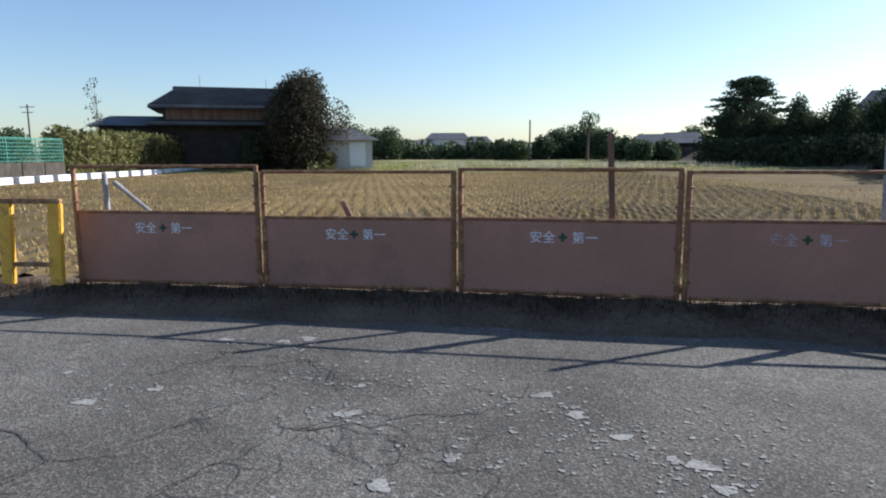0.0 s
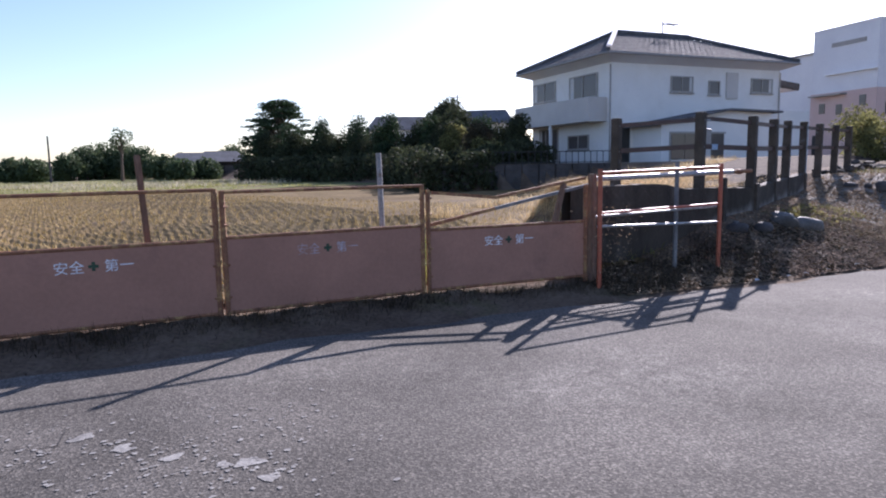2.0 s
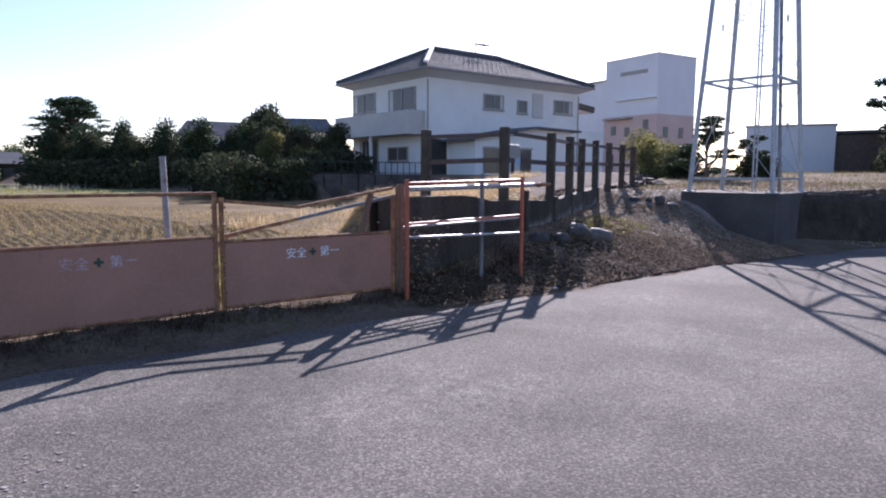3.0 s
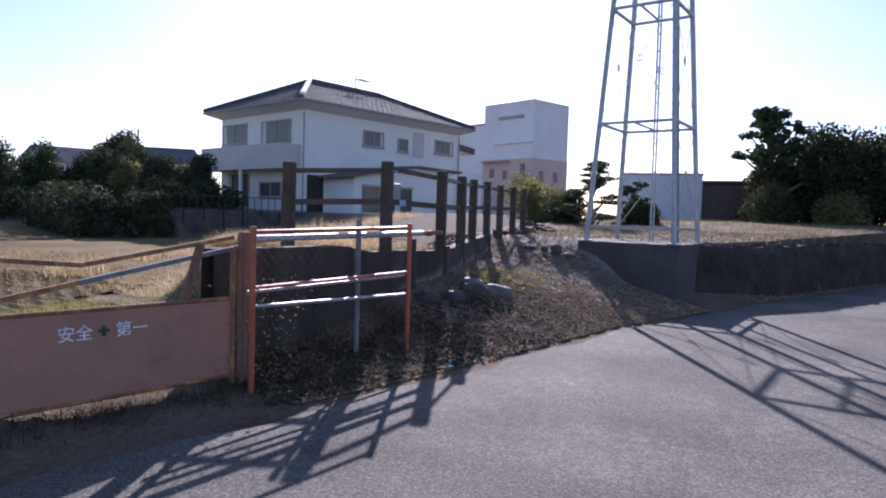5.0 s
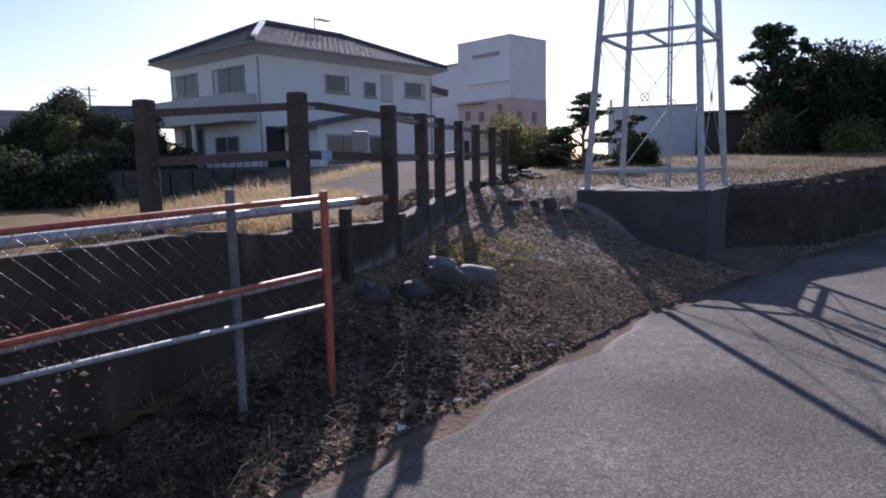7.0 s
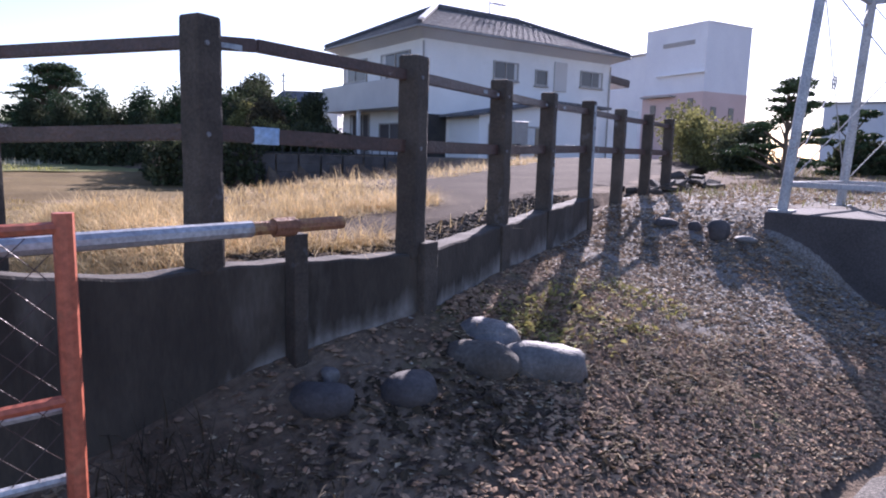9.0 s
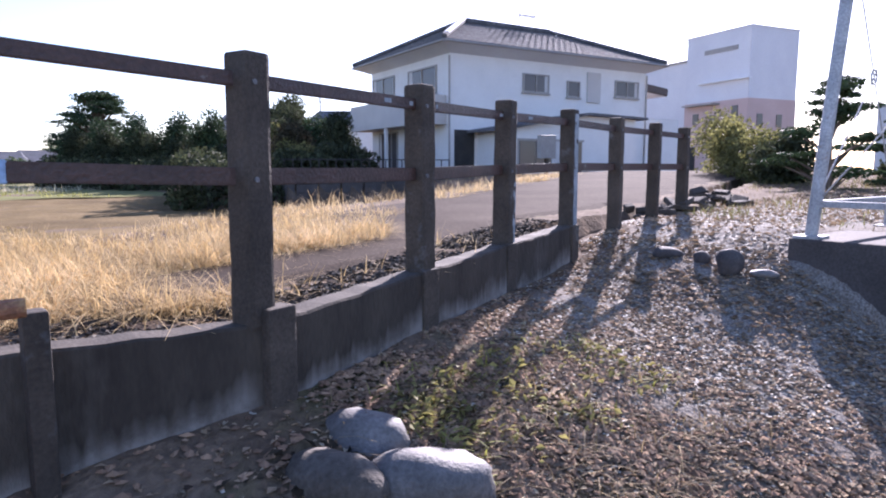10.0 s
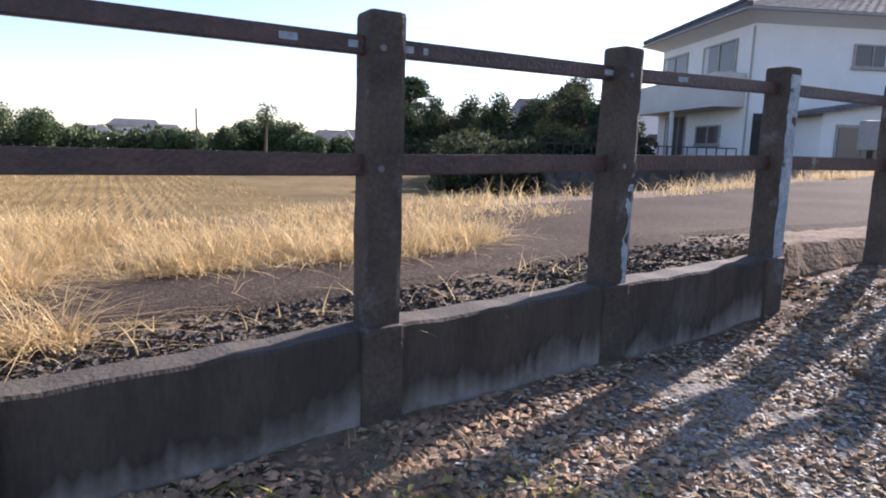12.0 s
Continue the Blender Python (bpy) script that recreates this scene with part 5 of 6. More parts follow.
for x in (0.10, 0.58):
    part("leg", BM((x - 0.02, 0, 0.02), (x + 0.02, 0, 0.76), 0.05, 0.13, 0.01), M_YELLOW, yb_)
part("leg", BM((-0.75, 0, 0.02), (-0.7, 0, 0.76), 0.05, 0.13, 0.01), M_YELLOW, yb_)
part("top_bar", BM((-1.0, 0, 0.77), (0.66, 0, 0.77), 0.05, 0.045, 0.006), M_RUST, yb_, "rusty top bar")
part("lower_bar", BM((-1.0, 0, 0.2), (0.62, 0, 0.2), 0.04, 0.04, 0.006), M_RUST, yb_, "rusty lower bar")


# ---- stones ----
# river stone darkened: the shade of its sunless side is in the colour
M_SHADESTONE = surface("shade_dark_stone", (0.045, 0.04, 0.04), (0.085, 0.078, 0.076), 6.0, 0.8, 0.3, 60.0)
# soil stains, with the wall's shade also put into the tone
M_DIRTYSHADESTONE = surface("dirty_shaded_stone", (0.075, 0.064, 0.052), (0.125, 0.112, 0.098), 5.0, 0.9, 0.4, 50.0, stain=(0.06, 0.05, 0.035), stain_scale=5.0)
def stone(x, y, sx, sy, sz, rz, seed, sink=0.25, label="smooth grey river boulder half in shade", name="boulder", group="boulders", mat=None):
    rs = np.random.default_rng(seed)
    bm = bmesh.new()
    bmesh.ops.create_icosphere(bm, subdivisions=3, radius=1)
    off = rs.uniform(0, 20, 3)
    for v in bm.verts:
        n = noise.noise(v.co * 1.0 + Vector(off)) * 0.30 + noise.noise(v.co * 2.4 + Vector(off)) * 0.07
        c = v.co * (1 + n)
        c = Vector([math.copysign(abs(a) ** 0.93, a) for a in c])
        v.co = Vector((c.x * sx, c.y * sy, c.z * sz))
    me = mesh_of(bm, True)
    return obj(name, me, mat or M_STONE, label=label, category="stone", group=group, at=pose(x, y, ground_at(x, y) + sz * (1 - 2 * sink), rs.uniform(-8, 8), rs.uniform(-8, 8), rz))


stone(9.79, 5.07, 0.19, 0.13, 0.13, -40, 31, 0.72)
stone(9.86, 4.75, 0.22, 0.14, 0.13, -42, 2, 0.47)
stone(9.55, 4.92, 0.19, 0.12, 0.12, -62, 23, 0.52, mat=M_DIRTYSHADESTONE)
# soil-covered boulders, darkened further to sit in the painted shade
DIRTY_SHADED = "half-buried boulder, soil and shade both in its dark colour"
stone(8.74, 5.08, 0.13, 0.10, 0.09, -60, 4, 0.45, label=DIRTY_SHADED, mat=M_SHADESTONE)
stone(9.08, 4.93, 0.13, 0.10, 0.09, -20, 5, 0.45, label=DIRTY_SHADED, mat=M_SHADESTONE)
stone(8.85, 5.17, 0.05, 0.04, 0.035, 70, 7)
FLAT = "low stone across the path, coloured dark for its shaded side"
# the dark tone of the next three paints in their backlit sides
stone(13.14, 5.68, 0.12, 0.06, 0.05, -38, 8, label=FLAT, group="stones across the path", mat=M_SHADESTONE)
stone(13.17, 5.41, 0.065, 0.06, 0.06, 0, 9, label="round stone on the path, coloured dark for its shaded side", group="stones across the path", mat=M_SHADESTONE)
stone(13.10, 5.17, 0.10, 0.08, 0.10, -40, 10, 0.15, label="upright stone on the path, coloured dark for its shaded side", group="stones across the path", mat=M_SHADESTONE)
stone(13.20, 4.96, 0.11, 0.05, 0.03, -42, 14, label="flat pale stone beside the plinth", group="stones across the path")
for k in range(34):
    a = random.uniform(0, 6.28)
    r_ = random.uniform(0, 1) ** 0.6
    x, y = 16.2 + math.cos(a) * r_ * 1.4, 7.0 + math.sin(a) * r_ * 0.45
    bm = bmesh.new()
    w, d_, h = random.uniform(0.12, 0.32), random.uniform(0.1, 0.2), random.uniform(0.04, 0.1)
    r0 = bmesh.ops.create_cube(bm, size=1)
    for v in bm.verts:
        v.co = Vector((v.co.x * w * random.uniform(0.75, 1.2), v.co.y * d_ * random.uniform(0.75, 1.2), v.co.z * h * random.uniform(0.8, 1.2)))
    bmesh.ops.bevel(bm, geom=list(bm.edges), offset=0.012, segments=1, affect="EDGES")
    obj("rubble_slab", bm, M_CONC, label="broken dark concrete slab in a heap", category="rubble", group="rubble heap",
        at=pose(x, y, ground_at(x, y) + h * 0.3 + 0.28 * max(0, 1 - r_) * random.uniform(0, 1), random.uniform(-25, 25), random.uniform(-25, 25), random.uniform(0, 180)))
ub = base("meter_box", pose(27.9, 18.6, ground_at(27.9, 18.6), 0, 0, -20), "small dark grey box on a post beside the lane", "box")
part("post", B((-0.06, -0.06, -0.1), (0.06, 0.06, 0.8)), M_POST, ub)
part("cabinet", B((-0.32, -0.15, 0.6), (0.32, 0.15, 1.45), 0.02), M_FRAME, ub)

# ---- spilled mortar and litter on the road ----
SPILLS = [(-1.41, 3.56), (-0.01, 3.47), (0.53, 3.02), (-0.55, 4.78), (-0.01, 3.87), (-1.79, 4.01), (1.12, 3.51), (1.29, 3.26), (1.46, 3.05), (-1.12, 4.73), (-0.71, 4.71), (-1.13, 3.76), (0.98, 3.77), (1.56, 3.0), (0.26, 2.77), (1.58, 2.8)]
rs = np.random.default_rng(9)
bm = bmesh.new()


def splat(cx, cy, r, z):
    n = 20 if r > 0.02 else 9
    ph = rs.uniform(0, 6, 4)
    ring = []
    for i in range(n):
        a = 2 * math.pi * i / n
        rr = r * (1 + 0.22 * math.sin(2 * a + ph[0]) + 0.18 * math.sin(3 * a + ph[1]) + 0.12 * math.sin(5 * a + ph[2]) + 0.10 * math.sin(8 * a + ph[3]))
        ring.append(bm.verts.new((cx + rr * math.cos(a) * 1.15, cy + rr * math.sin(a), z)))
    bm.faces.new(ring)


for cx, cy in SPILLS:
    splat(cx, cy, rs.uniform(0.022, 0.05), ROAD_Z + 0.003)
    for k in range(16):
        splat(cx + rs.normal(0, 0.16), cy + rs.normal(0, 0.10), rs.uniform(0.003, 0.014), ROAD_Z + 0.0032 + 0.0001 * k)
for k in range(420):
    f = rs.uniform(0, 1)
    splat(-0.9 + 2.9 * f + rs.normal(0, 0.3), 4.6 - 1.7 * f + rs.normal(0, 0.35), rs.uniform(0.003, 0.013), ROAD_Z + 0.0035)
M_SPILL = surface("dried_mortar", (0.20, 0.192, 0.178), (0.31, 0.30, 0.275), 12.0, 0.9, 0.2, 60.0)
obj("mortar_spills", bm, M_SPILL, label="pale dried mortar spots on the asphalt", category="spill", kind="stuff")


bm = bmesh.new()


def crack(x, y, a, n, w):
    """A thin dark crack that wanders over the road, with branches."""
    prev = None
    for i in range(n):
        ww = w * (1 - 0.7 * i / n) * rs.uniform(0.6, 1.3)
        sx, sy = -math.sin(a) * ww, math.cos(a) * ww
        row = (bm.verts.new((x + sx, y + sy, ROAD_Z + 0.0035)), bm.verts.new((x - sx, y - sy, ROAD_Z + 0.0035)))
        if prev:
            bm.faces.new((prev[0], prev[1], row[1], row[0]))
        prev = row
        a += rs.normal(0, 0.45)
        st = rs.uniform(0.03, 0.07)
        x, y = x + st * math.cos(a), y + st * math.sin(a)
        if rs.uniform() < 0.12 and n > 8:
            crack(x, y, a + rs.choice([-1.1, 1.1]), n // 2, w * 0.7)


for cx, cy, a in ((-0.5, 4.35, 0.1), (-0.35, 4.3, -1.4), (-1.6, 3.2, 0.3), (-0.9, 3.1, 1.2), (-1.9, 2.8, 0.2), (-0.3, 3.3, -0.2), (0.2, 3.4, 0.4), (-1.3, 4.0, 0.0), (0.5, 2.6, 0.3), (-0.8, 2.5, 0.1)):
    crack(cx, cy, a, 22, 0.0045)
obj("road_cracks", bm, M_DARK, label="thin dark cracks in the asphalt", category="crack", kind="stuff")


def blades(c, h, width, lean, rs, segs=3, curl=1.0):
    """Grass: each blade a curved strip of narrow quads from c upward, leaning its own way."""
    n = len(c)
    a = rs.uniform(0, 2 * np.pi, n)
    dirv = np.stack([np.cos(a), np.sin(a), np.zeros(n)], 1)
    side = np.stack([-np.sin(a), np.cos(a), np.zeros(n)], 1)
    ln = (lean * rs.uniform(0.2, 1.6, n))[:, None]
    rows = []
    for k in range(segs + 1):
        f = k / segs
        p = c + dirv * (ln * h[:, None] * f ** 1.7) + np.array([0, 0, 1.0]) * (h * (f - 0.35 * curl * (ln[:, 0] ** 1.2) * f ** 2.2))[:, None]
        w = width * (1 - 0.85 * f)
        rows += [p - side * w, p + side * w]
    v = np.stack(rows, 1)
    m = 2 * (segs + 1)
    f = []
    for k in range(segs):
        q = np.array([2 * k, 2 * k + 1, 2 * k + 3, 2 * k + 2])
        f.append(np.arange(n)[:, None] * m + q)
    return quads(v.reshape(-1, 3).tolist(), np.concatenate(f).tolist())


def scatter(n, fx, rs, weight=None):
    x, y = fx(n)
    z = ground_z(x, y)
    if weight is not None:
        k = rs.uniform(0, 1, len(x)) < weight(x, y)
        x, y, z = x[k], y[k], z[k]
    return np.stack([x, y, z], 1)


def clumps(n, k, x0, x1, y0, y1, spread, rs):
    cx, cy = rs.uniform(x0, x1, k), rs.uniform(y0, y1, k)
    i = rs.integers(0, k, n)
    return cx[i] + rs.normal(0, spread, n), cy[i] + rs.normal(0, spread, n)


def turf(name, pts, hmin, hmax, width, lean, mat, rs, label, segs=3, lift=0.0, curl=1.0):
    h = rs.uniform(hmin, hmax, len(pts))
    pts = pts + np.array([0, 0, lift - 0.02])
    return obj(name, blades(pts, h, width, lean, rs, segs, curl), mat, label=label, category="grass", kind="stuff")


rs = np.random.default_rng(21)
c = scatter(24000, lambda n: clumps(n, 150, 8.3, 9.95, 5.85, 8.6, 0.15, rs), rs, lambda x, y: (x < 9.42 + 0.3 * (y < 5.95) + 0.06 * np.sin(y * 9)) * (y > np.where(x < 9.2, 5.95, 5.72)))
turf("dry_grass_stand", c, 0.07, 0.27, 0.0032, 1.45, M_DRYGRASS, rs, "tangled golden dry grass behind the low wall", 4, curl=0.8)
c = scatter(13000, lambda n: clumps(n, 110, 9.7, 11.7, 6.8, 8.1, 0.12, rs), rs, lambda x, y: np.abs(y - (7.4 + 0.15 * (x - 11))) < 0.55 * np.clip((11.9 - x) / 0.6, 0.25, 1))
turf("dry_grass_strip", c, 0.06, 0.24, 0.0035, 1.4, M_DRYGRASS, rs, "golden dry grass along the lane edge", 4, curl=0.8)
c = scatter(160, lambda n: clumps(n, 18, 9.4, 11.6, 5.9, 7.2, 0.10, rs), rs)
turf("straw_tufts", c, 0.05, 0.2, 0.003, 1.2, M_DRYGRASS, rs, "loose straw tufts on the broken asphalt")
c = scatter(9000, lambda n: clumps(n, 160, 5, 22, 8.5, 24, 0.25, rs), rs, lambda x, y: (x > 8.6) * (y > 9.9 + 0.5 * (x - 10)) * (y < 13 + 0.6 * (x - 8)))
turf("dry_grass_bank", c, 0.15, 0.4, 0.008, 0.7, M_DRYGRASS, rs, "dry straw grass on the bank below the lane", 2)
c = scatter(15000, lambda n: clumps(n, 260, 7.4, 12.8, 7.5, 10.6, 0.22, rs), rs, lambda x, y: (y > 7.2 + np.clip(x - 11.3, 0, 2) * 0.9) * (x > 8.2))
turf("dry_grass_edge", c, 0.04, 0.18, 0.005, 1.1, M_DRYGRASS, rs, "short straw-coloured grass between lane and field", 2)
c = scatter(12000, lambda n: clumps(n, 140, 12, 26, 10, 18, 0.3, rs), rs, lambda x, y: np.abs(y - (10.3 + 0.48 * (x - 13))) < 0.9)
turf("dry_grass_verge", c, 0.05, 0.34, 0.006, 1.2, M_DRYGRASS, rs, "dry straw grass along the far lane edge")
c = scatter(19000, lambda n: clumps(n, 190, 4.2, 7.6, 5.6, 8.9, 0.2, rs), rs, lambda x, y: y > lerp_line(FENCE, x) + 0.2)
turf("green_grass_patch", c, 0.06, 0.24, 0.006, 0.8, M_GREENGRASS, rs, "yellow-green weeds behind the end panel")
c = scatter(14000, lambda n: clumps(n, 260, 14.6, 32, -3, 10, 0.3, rs), rs, lambda x, y: (y > lerp_line(RWALL, x) + 0.3) * (y < 6.2 + 0.3 * (x - 14)))
turf("terrace_grass", c, 0.03, 0.15, 0.006, 1.1, M_DULLGRASS, rs, "short dry grass on the terrace beside the tower", 2)
c = scatter(9000, lambda n: clumps(n, 200, 14.6, 32, -3, 10, 0.3, rs), rs, lambda x, y: (y > lerp_line(RWALL, x) + 0.3) * (y < 6.2 + 0.3 * (x - 14)))
turf("terrace_weeds", c, 0.03, 0.16, 0.007, 0.7, M_LEAF2, rs, "green weeds on the terrace beside the tower", 2)
M_DEADWEED = leafy("dead_weeds", (0.05, 0.038, 0.026), (0.10, 0.078, 0.052), 0.8, 0.2)
c = scatter(9000, lambda n: (lambda x: (x, lerp_line(FENCE, x) - np.abs(rs.normal(0, 0.16, n)) - 0.02))(rs.uniform(-6, 6.2, n)), rs)
turf("verge_weeds", c, 0.03, 0.13, 0.004, 0.9, M_DEADWEED, rs, "withered brown weeds at the foot of the panels", 2)
c = scatter(1500, lambda n: clumps(n, 40, 5.7, 8.6, 4.4, 5.2, 0.10, rs), rs, lambda x, y: y > lerp_line(EDGE, x) + 0.05)
turf("barricade_weeds", c, 0.04, 0.28, 0.004, 1.1, M_DEADWEED, rs, "withered weeds under the orange barricade")
c = scatter(420, lambda n: clumps(n, 22, 9.9, 11.4, 4.7, 5.35, 0.06, rs), rs, lambda x, y: (y > lerp_line(EDGE, x) + 0.1) * (y < lerp_line(WALL, x) - 0.05))
turf("path_weeds", c, 0.02, 0.10, 0.007, 1.2, M_GREENGRASS, rs, "small green and dry weeds on the dirt path")
c = scatter(900, lambda n: clumps(n, 45, 9.7, 11.5, 4.2, 5.5, 0.11, rs), rs, lambda x, y: (y > lerp_line(EDGE, x) + 0.1) * (y < lerp_line(WALL, x) - 0.05))
turf("path_straw", c, 0.05, 0.16, 0.003, 1.5, M_DULLGRASS, rs, "dry straw lying on the dirt path")
M_WEEDLEAF = leafy("weed_leaves", (0.20, 0.19, 0.07), (0.38, 0.33, 0.13), 0.7, 0.35, 3.0)
weed_pts = scatter(620, lambda n: clumps(n, 26, 9.9, 11.4, 4.6, 5.35, 0.06, rs), rs, lambda x, y: (y > lerp_line(EDGE, x) + 0.1) * (y < lerp_line(WALL, x) - 0.05))
weed_pts[:, 2] += rs.uniform(0, 0.05, len(weed_pts))
# rice stubble in rows
X, Y = np.meshgrid(np.arange(-17, 14, 0.30), np.arange(6.4, 38, 0.24))
X, Y = X.ravel() - (Y.ravel() - 6) * 0.17, Y.ravel()
k = (Y > lerp_line(FENCE, X) + 0.4) & (X > -17) & ~((X > 4.5) & (Y < 10.9 + 0.5 * (X - 10)) ) & (rs.uniform(0, 1, len(X)) < 0.9)
X, Y = X[k] + rs.normal(0, 0.025, k.sum()), Y[k] + rs.normal(0, 0.03, k.sum())
X, Y = np.repeat(X, 5), np.repeat(Y, 5)
c = np.stack([X + rs.normal(0, 0.03, len(X)), Y + rs.normal(0, 0.03, len(X)), np.full(len(X), 0.03)], 1)
turf("rice_stubble", c, 0.05, 0.13, 0.011, 0.6, M_STUBBLE, rs, "rows of cut rice stubble on the field", 1)


M_REED = leafy("pale_reeds", (0.42, 0.38, 0.27), (0.58, 0.53, 0.40), 0.8, 0.3)
px_, py_ = clumps(2600, 60, -3, 20, 46, 62, 0.7, rs)
turf("reed_strip", np.stack([px_, py_, np.full(len(px_), 0.08)], 1), 0.2, 0.5, 0.025, 0.9, M_REED, rs, "pale reeds and tall grass beyond the field", 2)
px_, py_ = clumps(7000, 220, -16, 18, 38.5, 70, 0.6, rs)
turf("meadow_grass", np.stack([px_, py_, np.full(len(px_), 0.06)], 1), 0.1, 0.3, 0.02, 0.8, M_GREENGRASS, rs, "green grass tufts on the strips beyond the field", 2)


c = scatter(110, lambda n: (lambda x: (x, lerp_line(WALL, x) + rs.uniform(0.2, 0.55, n)))(rs.uniform(8.8, 11.2, n)), rs)
turf("lying_straw", c, 0.05, 0.16, 0.0035, 2.0, M_DRYGRASS, rs, "loose pale straws lying behind the low wall", 3, curl=0.6)


def chips(pts, smin, smax, rs, up=0.6):
    """Flat bent flakes lying about on the ground."""
    n = len(pts)
    s = rs.uniform(smin, smax, n)[:, None]
    nr = rs.normal(size=(n, 3)) * (1 - up, 1 - up, 0) + np.array([0, 0, 1.0])
    nr /= np.linalg.norm(nr, axis=1)[:, None]
    u = np.cross(nr, rs.normal(size=(n, 3)))
    u /= np.linalg.norm(u, axis=1)[:, None]
    w = np.cross(nr, u)
    e = s * rs.uniform(0.35, 0.8, n)[:, None]
    c = pts + nr * s * 0.35
    v = np.stack([c - u * s, c - w * e + nr * s * 0.25, c + u * s, c + w * e + nr * s * 0.3], 1)
    return quads(v.reshape(-1, 3).tolist(), np.arange(4 * n).reshape(n, 4).tolist())


def path_pts(n, x0, x1):
    x = rs.uniform(x0, x1, n)
    e = lerp_line(EDGE, x)
    w = np.where(x < 12.9, lerp_line(WALL, x), 6.9)
    return x, e + (w - e) * rs.uniform(0.0, 0.99, n)


onpath = lambda x, y: ~((x > 13.44) & (y < 4.9)) & (y > lerp_line(EDGE, x) - 0.03)
onwall = lambda x, y: smooth01((lerp_line(WALL, np.minimum(x, 15)) - y - 0.06) / 0.5)
obj("weed_rosettes", chips(weed_pts, 0.010, 0.026, rs, 0.4), M_WEEDLEAF, label="yellow-green broad-leaved weeds on the path", category="weeds", kind="stuff")
M_PALECHIP = leafy("pale_chips", (0.38, 0.31, 0.22), (0.54, 0.46, 0.34), 0.9, 0.15, 5.0)
# sparse between x 8 and 9.3, which darkens the wall's shaded strip
c = scatter(40000, lambda n: path_pts(n, 5.9, 13.6), rs, lambda x, y: onpath(x, y) * (0.35 + 0.65 * onwall(x, y)) * (0.2 + 0.8 * np.maximum(smooth01((x - 9.3) / 0.8), (x < 8.0))))
obj("leaf_litter", chips(c, 0.008, 0.024, rs, 0.86), M_LITTER, label="dead brown leaves and chips on the path", category="leaf litter", kind="stuff")


def pebbles(pts, smin, smax, rs, flat=0.08, tall=0.24):
    """Small rounded stones, each a squashed irregular eight-cornered lump."""
    n = len(pts)
    s = rs.uniform(smin, smax, n)
    a = rs.uniform(0, 2 * np.pi, n)
    k = np.array([(0, 0, 1), (1, 0, 0.1), (0.35, 0.75, 0), (-0.8, 0.5, 0.1), (-0.8, -0.5, 0), (0.35, -0.75, 0.1), (0, 0, -0.6)], float)
    v = k[None] * rs.uniform(0.7, 1.25, (n, 7, 1)) * np.stack([s, s * rs.uniform(0.6, 0.95, n), s * rs.uniform(flat, tall, n)], 1)[:, None]
    x = v[..., 0] * np.cos(a)[:, None] - v[..., 1] * np.sin(a)[:, None]
    y = v[..., 0] * np.sin(a)[:, None] + v[..., 1] * np.cos(a)[:, None]
    tilt = rs.normal(0, 0.12, (n, 2))
    z = v[..., 2] + x * tilt[:, :1] + y * tilt[:, 1:]
    v = np.stack([x, y, z], 2) + pts[:, None] + np.array([0, 0, 0.004])
    tri = [(0, i, i % 5 + 1) for i in range(1, 6)] + [(6, i % 5 + 1, i) for i in range(1, 6)]
    f = (np.arange(n)[:, None, None] * 7 + np.array(tri)[None]).reshape(-1, 3)
    return quads(v.reshape(-1, 3).tolist(), f.tolist())


M_PEBBLE = leafy("grey_pebbles", (0.30, 0.275, 0.24), (0.46, 0.43, 0.385), 0.75, 0.0, 5.0, 0.3)
c = scatter(40000, lambda n: path_pts(n, 9.2, 13.6), rs, lambda x, y: onpath(x, y) * (0.03 + 0.97 * smooth01((x - 10.3) / 1.2)) * (0.3 + 0.7 * onwall(x, y)) * (0.04 + 0.96 * smooth01((y - lerp_line(EDGE, x) - 0.45) / 1.0)))
obj("gravel", pebbles(c, 0.006, 0.017, rs), M_PEBBLE, label="pale grey gravel and small pebbles on the path", category="gravel", kind="stuff")
c = scatter(9000, lambda n: path_pts(n, 8.2, 12.2), rs, lambda x, y: onpath(x, y) * (0.2 + 0.8 * onwall(x, y)) * (0.08 + 0.92 * smooth01((x - 9.3) / 0.8)))
obj("wood_chips", chips(c, 0.006, 0.02, rs, 0.85), M_PALECHIP, label="pale bark and leaf chips on the path", category="chips", kind="stuff")
c = scatter(14000, lambda n: path_pts(n, 13.2, 16.8), rs, lambda x, y: ~((x > 13.3) & (x < 15.3) & (y < 5.0)))
obj("far_gravel", pebbles(c, 0.010, 0.022, rs), M_PEBBLE, label="pale gravel scattered further up the path", category="gravel", kind="stuff")
M_MULCH = leafy("brown_mulch", (0.21, 0.132, 0.09), (0.36, 0.245, 0.17), 0.95, 0.05, 4.0, 0.1)
# thinned near the wall below x 9.7 to deepen the shade there
c = scatter(32000, lambda n: path_pts(n, 8.0, 13.5), rs, lambda x, y: onpath(x, y) * smooth01((x - 8.0) / 0.8) * np.where(x < 9.7, 1 - 0.85 * smooth01((y - lerp_line(EDGE, x) - 0.5) / 0.3), 1) * (1 - 0.9 * smooth01((x - 10.4) / 1.6) * smooth01((y - lerp_line(EDGE, x) - 0.5) / 0.7)) * (0.35 + 0.65 * (np.sin(x * 7 + y * 3) * np.sin(y * 8 - x * 2) > -0.3)))
obj("mulch_crumbs", pebbles(c, 0.010, 0.032, rs, 0.25, 0.55), M_MULCH, label="brown crumbly bark mulch and earth on the path", category="mulch", kind="stuff")
M_CLOD = surface("dark_clods", (0.05, 0.036, 0.027), (0.10, 0.075, 0.056), 9.0, 1.0, 0.6, 40.0, spec=0.1)
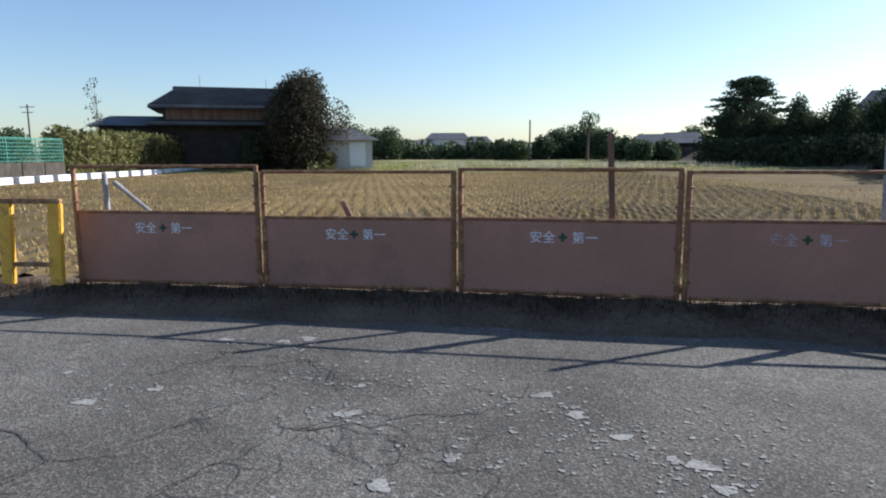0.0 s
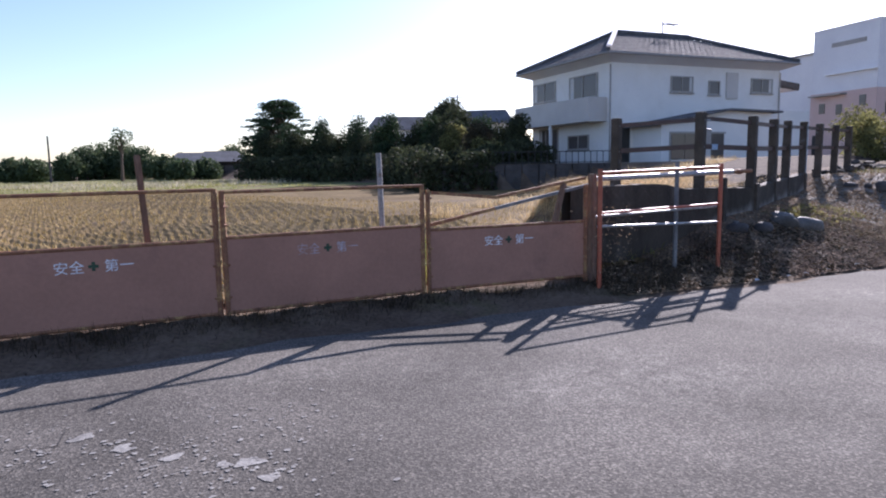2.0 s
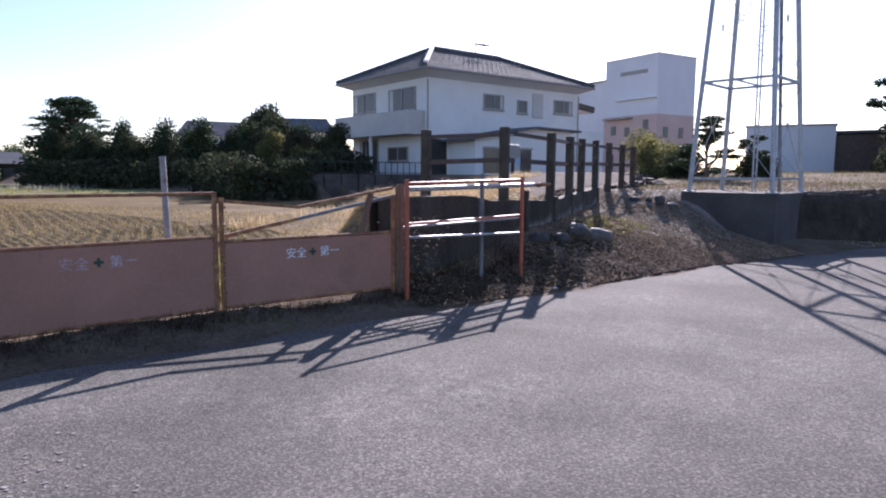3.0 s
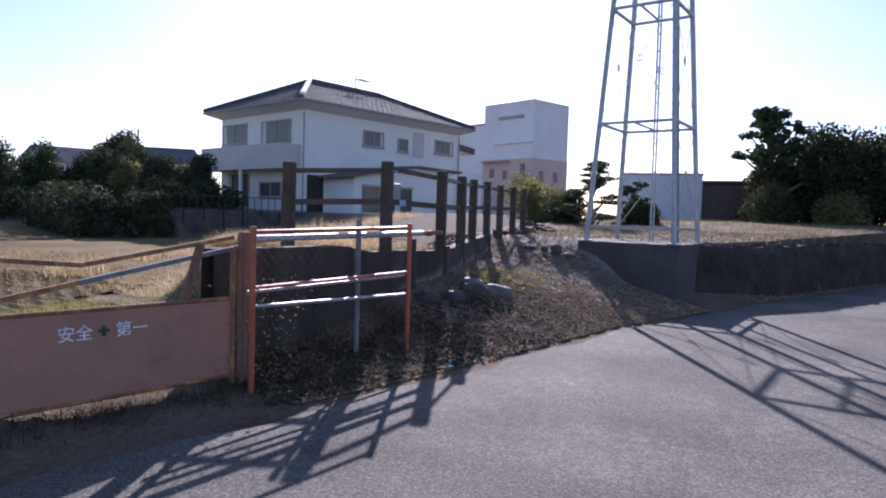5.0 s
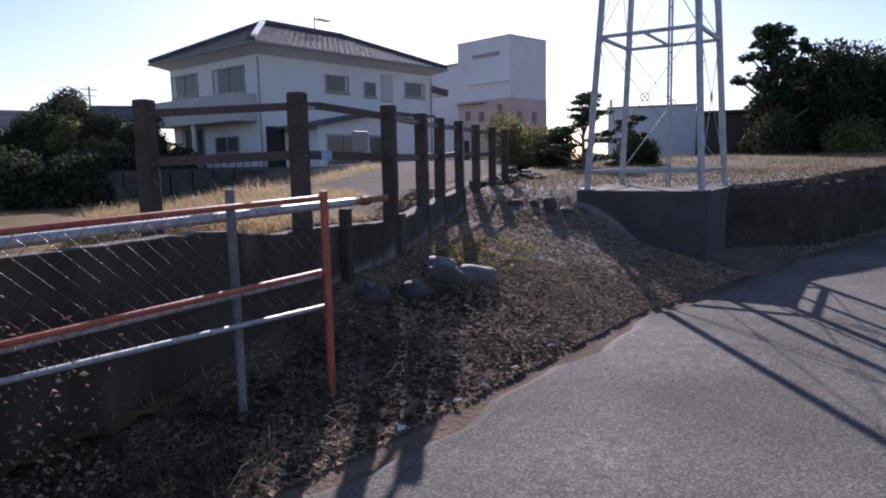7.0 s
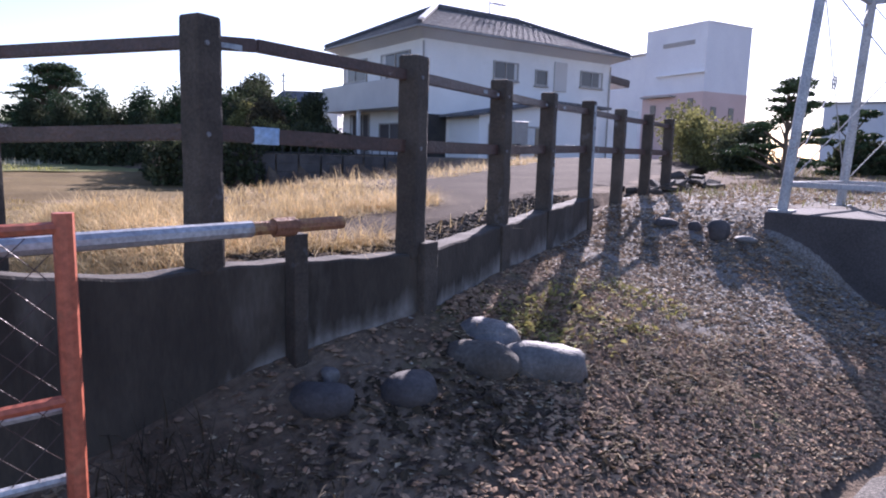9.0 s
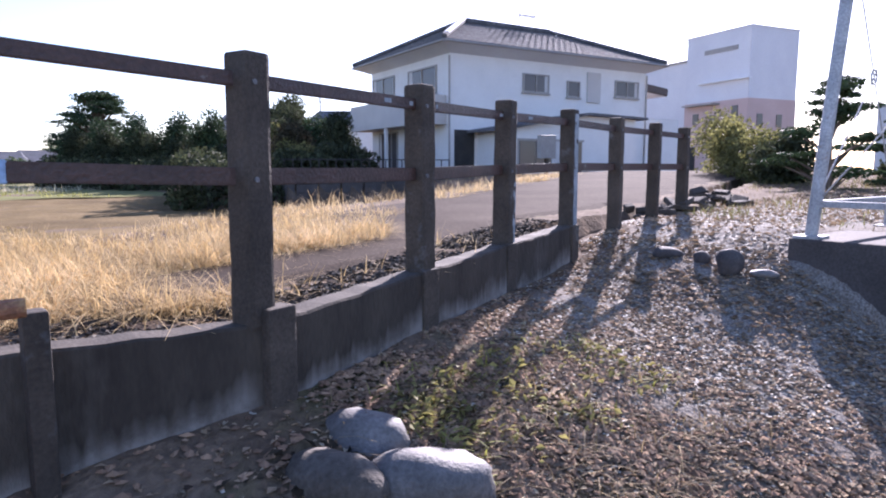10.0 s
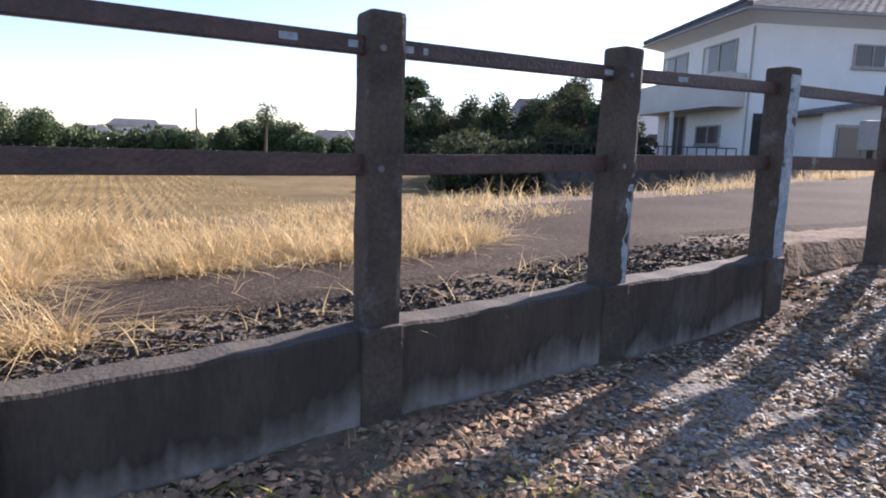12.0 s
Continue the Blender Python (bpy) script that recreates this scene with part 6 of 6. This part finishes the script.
c = scatter(1700, lambda n: clumps(n, 60, 5.9, 10.4, 3.95, 4.9, 0.15, rs), rs, lambda x, y: (y > lerp_line(EDGE, x) + 0.06))
obj("soil_clods", pebbles(c, 0.012, 0.045, rs), M_CLOD, label="dark clods of earth along the road edge", category="soil", kind="stuff")
c = scatter(6500, lambda n: path_pts(n, 5.9, 10.6), rs, lambda x, y: (y > lerp_line(EDGE, x) + 0.02) * (y < 5.1) * (0.25 + 0.75 * smooth01((10.2 - x) / 1.2)) * (0.5 + 0.5 * np.sin(x * 5) * np.sin(y * 7 + x * 2)))
obj("dark_leaves_litter", chips(c, 0.014, 0.036, rs, 0.45), M_DEADWEED, label="curled dark dead leaves along the road edge", category="leaf litter", kind="stuff")
c = np.stack([rs.normal(6.1, 0.17, 300), rs.normal(4.86, 0.07, 300), rs.uniform(0.0, 1, 300) ** 1.6 * 0.75], 1)
obj("dried_vine", chips(c, 0.007, 0.02, rs, 0.2), M_LITTER, label="dried vine leaves clinging to the barricade post", category="vine", kind="stuff")
c = scatter(9000, lambda n: path_pts(n, 12.5, 20), rs, lambda x, y: ~((x > 13.3) & (x < 15.3) & (y < 5.0)))
obj("far_litter", chips(c, 0.012, 0.035, rs), M_LITTER, label="dead leaves scattered further up the path", category="leaf litter", kind="stuff")
c = scatter(12000, lambda n: (lambda x: (x, lerp_line(WALL, x) + 0.14 + np.abs(rs.normal(0, 0.42, n))))(rs.uniform(8.8, 13.5, n)), rs)
M_CRUMB = leafy("crumbled_asphalt", (0.05, 0.045, 0.04), (0.10, 0.09, 0.08), 0.9, 0.0, 3.0)
obj("broken_asphalt", chips(c, 0.006, 0.022, rs), M_CRUMB, label="crumbled asphalt and leaves beside the lane", category="rubble", kind="stuff")
for k, (x, y, r_) in enumerate(((8.05, 4.02, 30), (8.35, 3.98, -10), (8.75, 3.92, 60), (7.55, 4.10, 15), (9.3, 3.85, 80))):
    obj("paper_scrap", chips(np.array([[x, y, ground_at(x, y) + 0.01]]), 0.03, 0.055, rs, 0.9), M_CURTAIN, label="white scrap of litter at the road edge", category="litter", group="litter scraps")
